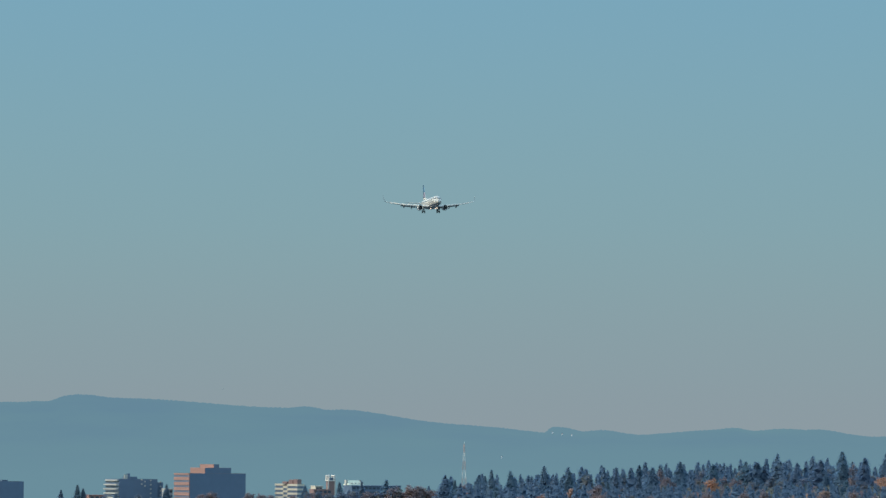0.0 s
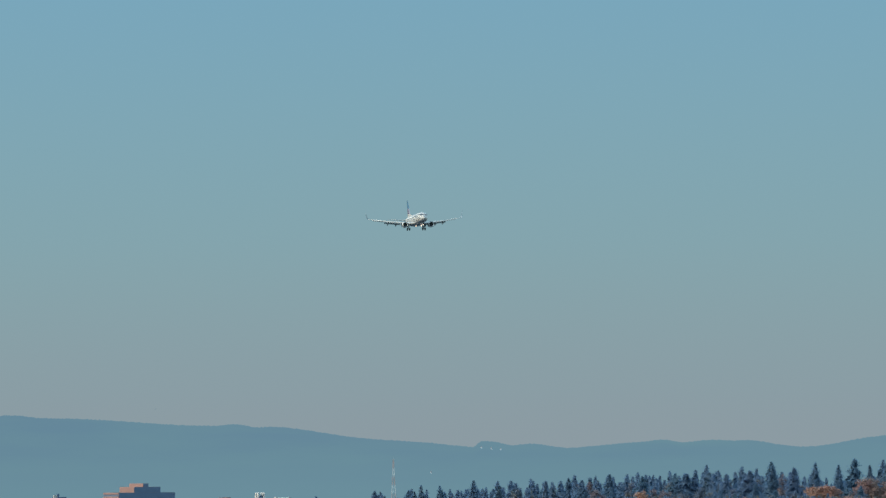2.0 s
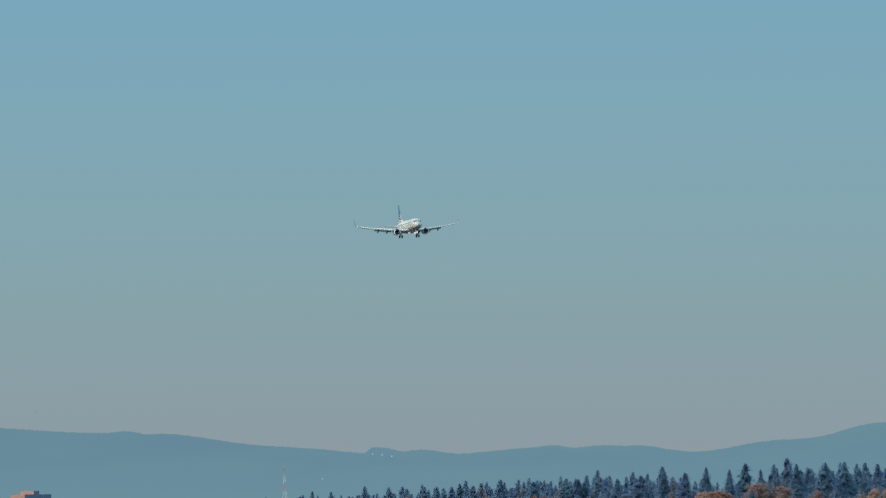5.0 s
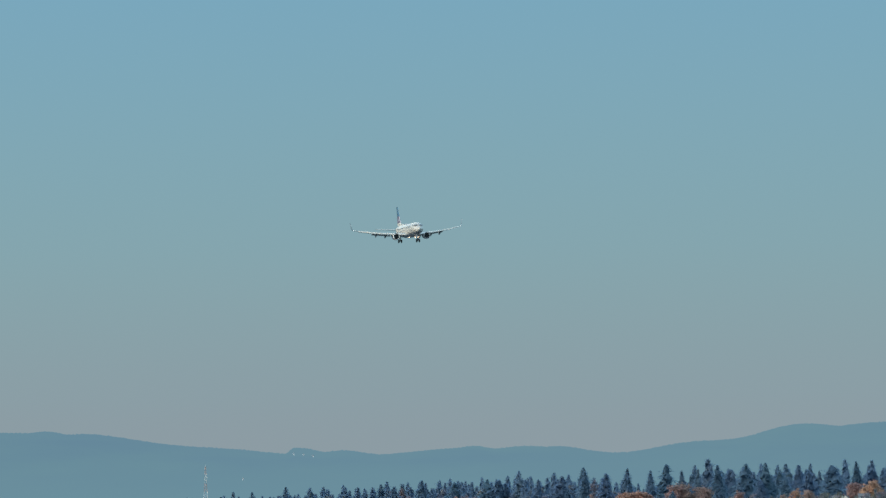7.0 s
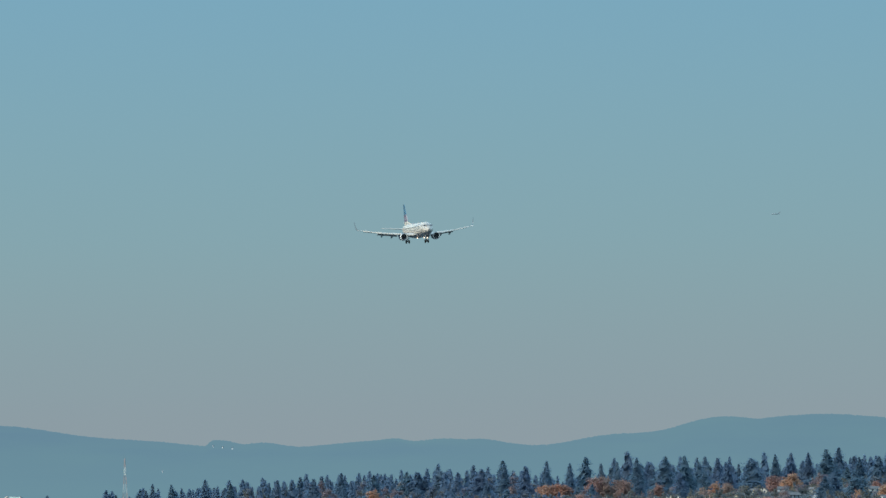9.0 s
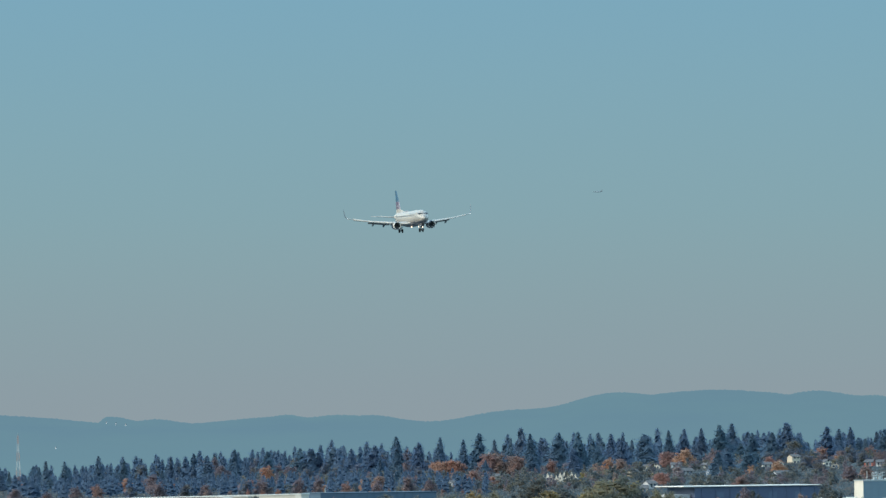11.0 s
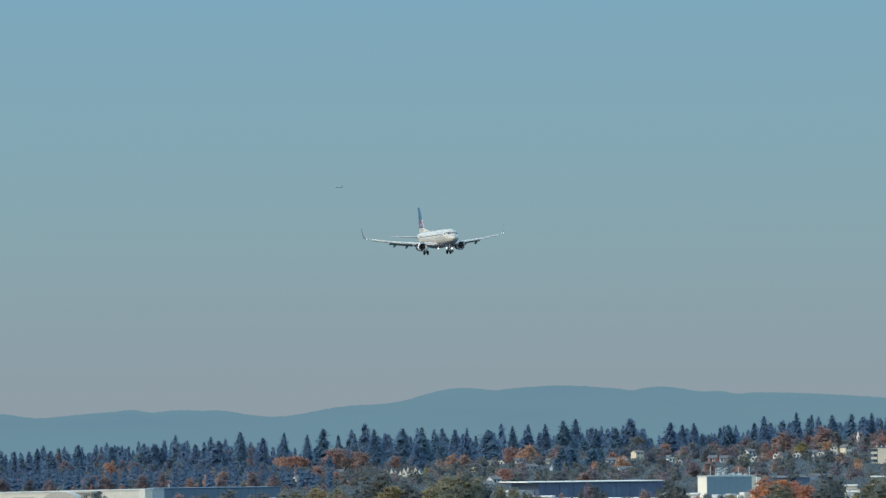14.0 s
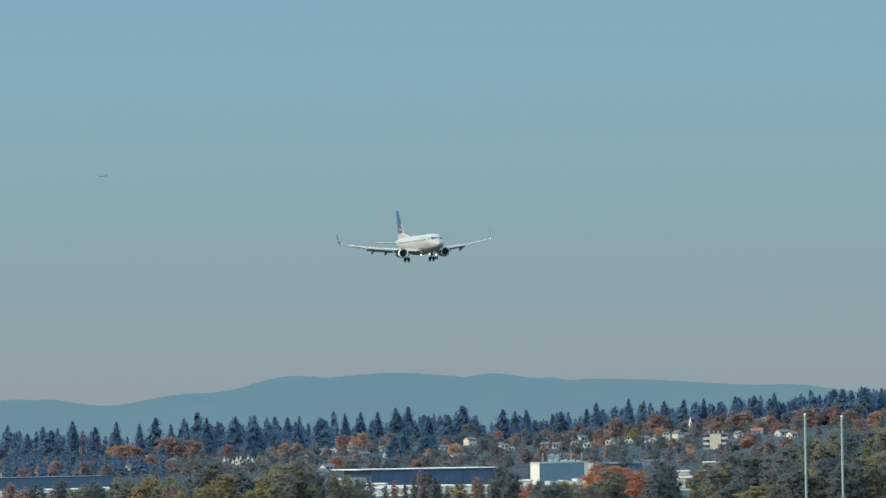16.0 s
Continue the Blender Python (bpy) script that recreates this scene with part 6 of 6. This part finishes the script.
        part("pylon", loft([[(s * ex - 0.18, 4.2, ez + 0.95), (s * ex + 0.18, 4.2, ez + 0.95), (s * ex + 0.18, 3.8, ez + 1.18), (s * ex - 0.18, 3.8, ez + 1.18)],
                            [(s * ex - 0.2, 0.0, ez + 0.5), (s * ex + 0.2, 0.0, ez + 0.5), (s * ex + 0.2, 0.2, ez + 1.0), (s * ex - 0.2, 0.2, ez + 1.0)]]), M_AIRG, nac)
        # tailplane
        pale_edge(part("tailplane", loft([wing_ring(s * x, y, z, c, t) for x, y, z, c, t in ((0.5, -14.6, 4.35, 4.1, 0.09), (7.17, -18.3, 4.95, 1.5, 0.09))]), M_WING, jet))
        # main gear
        leg = bmesh.new()
        tube(leg, (s * 2.86, 0, 0.25), (s * 2.75, 0.05, 2.4), 0.13, 0.15, 10)
        tube(leg, (s * 2.86, 0, 0.75), (s * 1.5, 0.1, 2.2), 0.07, 0.07, 8)
        tube(leg, (s * 2.35, 0, 0.25), (s * 3.37, 0, 0.25), 0.09, 0.09, 8)
        gear = part("main_gear", leg, M_STEEL, jet)
        for dx in (-0.43, 0.43):
            bm = bmesh.new()
            tube(bm, (s * 2.86 + dx - 0.18, 0, 0.25), (s * 2.86 + dx + 0.18, 0, 0.25), 0.55, 0.55, 20)
            bmesh.ops.bevel(bm, geom=[e for e in bm.edges if len(e.link_faces) == 2 and e.calc_face_angle() > 1.2], offset=0.08, segments=2, affect="EDGES")
            part("wheel", bm, M_TYRE, gear, smooth=True)
        part("gear_door", boxed(s * 2.86 + (0.18 if s > 0 else -0.26), -0.5, 0.9, s * 2.86 + (0.26 if s > 0 else -0.18), 0.5, 2.2), M_AIRG, gear)
        # landing lights: wing roots and belly
        bm = bmesh.new()
        bmesh.ops.create_uvsphere(bm, u_segments=12, v_segments=8, radius=0.14, matrix=Matrix.Translation((s * 1.0, 5.6, 1.12)) @ Matrix.Diagonal((1, 0.6, 1, 1)))
        part("wing_root_light", bm, M_LAMP, jet, "lit landing light")
    # nose gear
    leg = bmesh.new()
    tube(leg, (0, 15.4, 0.25), (0, 15.2, 2.2), 0.09, 0.12, 10)
    tube(leg, (-0.3, 15.4, 0.15), (0.3, 15.4, 0.15), 0.06, 0.06, 8)
    ng = part("nose_gear", leg, M_STEEL, jet)
    for dx in (-0.22, 0.22):
        bm = bmesh.new()
        tube(bm, (dx - 0.11, 15.4, 0.12), (dx + 0.11, 15.4, 0.12), 0.35, 0.35, 18)
        part("wheel", bm, M_TYRE, ng, smooth=True)
    for sx in (-1, 1):
        part("gear_door", boxed(sx * 0.42 - 0.03, 14.4, 1.0, sx * 0.42 + 0.03, 15.9, 1.85), M_AIRG, ng)
    bm = bmesh.new()
    bmesh.ops.create_uvsphere(bm, u_segments=12, v_segments=8, radius=0.13, matrix=Matrix.Translation((0, 15.62, 0.85)))
    part("taxi_light", bm, M_LAMP, ng, "lit taxi light")
    # fin with dorsal fillet, in blue over red and white sweeps
    zs = [(5.2, -11.6, 7.3), (6.6, -13.0, 5.75), (7.2, -13.45, 5.3), (7.7, -13.85, 4.95), (8.2, -14.25, 4.6), (8.7, -14.65, 4.25), (11.8, -17.3, 2.05)]
    mats = [M_AIRW, M_FINR, M_FINP, M_FINR, M_FINP, M_FINB]
    rings3 = []
    for z, y, c in zs:
        rings3.append([(t * 0.050 * c, y - u * c, z) for u, t in ((0.0, 0.0), (0.04, 0.45), (0.15, 0.75), (0.4, 0.85), (0.7, 0.55), (1.0, 0.03), (0.7, -0.55), (0.4, -0.85), (0.15, -0.75), (0.04, -0.45))])
    fin = part("fin", loft(rings3), M_AIRW, jet, "blue fin with red and white sweeps at its foot")
    for m_ in (M_FINR, M_FINB, M_FINP):
        fin.data.materials.append(m_)
    for pl in fin.data.polygons:
        z = pl.center.z
        k = next((i for i in range(len(zs) - 1) if zs[i][0] <= z <= zs[i + 1][0]), 5)
        u = (zs[k][1] - pl.center.y) / zs[k][2]
        if mats[k] in (M_FINR, M_FINP):
            mats_k = M_FINP if u < 0.22 or (k == 2 and u < 0.6) else M_FINR
        else:
            mats_k = mats[k]
        pl.material_index = {M_AIRW: 0, M_FINR: 1, M_FINB: 2, M_FINP: 3}[mats_k]
    part("dorsal_fillet", loft([[(-0.12, -6.8, 5.55), (0.12, -6.8, 5.55), (0, -6.8, 5.62)], [(-0.28, -12.4, 5.5), (0.28, -12.4, 5.5), (0, -12.6, 6.45)]]), M_AIRW, jet)
    bm = bmesh.new()
    tube(bm, (0, -20.1, 4.72), (0, -20.5, 4.76), 0.14, 0.08, 10)
    part("tail_exhaust", bm, M_FLAP, jet)
    return jet


airliner = build_airliner()


def build_far_plane():
    """A distant jet crossing, wings level, built small and set nearer to fit the camera's view."""
    root = thing("far_jet", Matrix.Identity(4), "distant dark jet, built small to fit the view", "light aircraft")
    rr = []
    for y, r, z in ((3.3, 0.06, 0.0), (2.9, 0.22, 0.0), (1.5, 0.32, 0.02), (-1.4, 0.30, 0.04), (-3.2, 0.10, 0.16)):
        rr.append([(r * math.cos(6.2832 * k / 12), y, z + r * math.sin(6.2832 * k / 12)) for k in range(12)])
    part("fuselage", loft(rr), M_FARJET, root, smooth=True)
    part("wing", loft([wing_ring(x, 0.7 - 0.5 * abs(x), -0.1 + 0.06 * abs(x), 1.2 - 0.2 * abs(x), 0.10) for x in (-3.2, 0, 3.2)]), M_FARJET, root)
    part("tailplane", loft([wing_ring(x, -2.6 - 0.4 * abs(x), 0.2, 0.7, 0.1) for x in (-1.2, 0, 1.2)]), M_FARJET, root)
    part("fin", loft([[(0.06, -2.1, 0.2), (-0.06, -2.1, 0.2), (-0.06, -3.2, 0.2), (0.06, -3.2, 0.2)], [(0.04, -3.1, 1.45), (-0.04, -3.1, 1.45), (-0.04, -3.8, 1.45), (0.04, -3.8, 1.45)]]), M_FARJET, root)
    return root


far_jet = build_far_plane()

def build_bird():
    """A gull gliding, wings raised."""
    root = thing("gull", Matrix.Identity(4), "small dark gull gliding with raised wings", "bird")
    rr = [[(r * math.cos(6.2832 * k / 10), y, r * math.sin(6.2832 * k / 10)) for k in range(10)] for y, r in ((0.20, 0.01), (0.15, 0.035), (0.05, 0.055), (-0.08, 0.045), (-0.2, 0.012))]
    part("body", loft(rr), M_GULL, root, smooth=True)
    for s in (-1, 1):
        part("wing", loft([wing_ring(s * x, y, z, c, 0.1) for x, y, z, c in ((0.03, 0.08, 0.02, 0.16), (0.18, 0.10, 0.09, 0.14), (0.36, 0.02, 0.07, 0.04))]), M_GULL, root)
    part("tail", boxed(-0.05, -0.28, -0.006, 0.05, -0.18, 0.006), M_GULL, root)
    return root


gull = build_bird()

# bearing and elevation of the far jet as it crosses
FAR_ROWS = [(8.0, 277.68, 38.09), (8.5, 274.85, 38.03), (9.0, 272.14, 38.09), (11.5, 258.39, 37.94), (12.0, 255.56, 38.03), (12.5, 253.10, 38.12), (13.0, 250.42, 38.04),
            (13.5, 247.71, 38.08), (14.0, 245.23, 38.13), (14.5, 242.69, 38.11), (15.0, 240.09, 38.21), (15.5, 237.49, 38.22), (16.0, 234.96, 38.24)]
GULL_ROWS = [(1.0, 134.79, 9.72), (2.0, 135.22, 9.59), (2.5, 134.93, 9.86), (3.0, 135.18, 9.89), (3.5, 134.84, 9.69), (4.0, 135.42, 9.82)]

AIRLINER_ROWS = [
    (0, 415.19, 2472.00, 118.01),
    (0.5, 415.12, 2438.50, 116.64),
    (1, 414.88, 2405.00, 115.36),
    (1.5, 414.82, 2371.50, 113.82),
    (2, 414.73, 2338.00, 112.48),
    (2.5, 414.65, 2304.50, 111.24),
    (3, 414.58, 2271.00, 109.97),
    (3.5, 414.44, 2237.50, 108.63),
    (4, 414.27, 2204.00, 107.30),
    (4.5, 414.17, 2170.50, 105.88),
    (5, 414.01, 2137.00, 104.44),
    (5.5, 413.84, 2103.50, 102.95),
    (6, 413.65, 2070.00, 101.40),
    (6.5, 413.60, 2036.50, 99.84),
    (7, 413.16, 2003.00, 98.09),
    (7.5, 412.92, 1969.50, 96.38),
    (8, 412.68, 1936.00, 94.63),
    (8.5, 412.45, 1902.50, 92.76),
    (9, 412.10, 1869.00, 90.75),
    (9.5, 411.79, 1835.50, 88.76),
    (10, 411.47, 1802.00, 86.70),
    (10.5, 411.13, 1768.50, 84.59),
    (11, 410.79, 1735.00, 82.44),
    (11.5, 410.43, 1701.50, 80.11),
    (12, 410.04, 1668.00, 78.01),
    (12.5, 409.73, 1634.50, 75.80),
    (13, 409.44, 1601.00, 73.54),
    (13.5, 409.14, 1567.50, 71.34),
    (14, 408.84, 1534.00, 69.20),
    (14.5, 408.63, 1500.50, 67.01),
    (15, 408.52, 1467.00, 64.95),
    (15.5, 408.22, 1433.50, 62.85),
    (16, 407.93, 1400.00, 60.80),
]


def bank(t):
    """Starboard wing held a little low."""
    return 0.8 + 1.4 * smooth01(0, 7, t) - 0.6 * smooth01(13.5, 16.5, t)


def nose_up(t):
    return 1.3 - 1.7 * smooth01(3, 10, t) + 0.6 * smooth01(12, 16, t)


def motions():
    walk(airliner, [(t, pose(x, y, z, 0, 0, 179.4 - 0.09 * t) @ pose(0, 0, 0, nose_up(t), bank(t), 0)) for t, x, y, z in AIRLINER_ROWS])
    rows = []
    (t0, b0, e0), (t1, b1, e1) = FAR_ROWS[0], FAR_ROWS[-1]
    for t, b, e in [(0.0, b0 + (b1 - b0) / (t1 - t0) * (0 - t0), e0)] + FAR_ROWS:
        rows.append((t, Matrix.Translation(spot(b, e, 4700)) @ pose(0, 0, 0, 0, 0, 77)))
    walk(far_jet, rows)
    (t0, b0, e0), (t1, b1, e1) = GULL_ROWS[0], GULL_ROWS[-1]
    v = (b1 - b0) / (t1 - t0)
    rows = [(0.0, b0 - v, e0)] + GULL_ROWS + [(9.0, b1 + v * 5 - 30.0, e1 + 3.0), (16.0, b1 + v * 12 - 90.0, e1 + 8.0)]
    walk(gull, [(t, Matrix.Translation(spot(b, e, 1700)) @ pose(0, 0, 0, 0, 8, 70)) for t, b, e in rows])


motions()
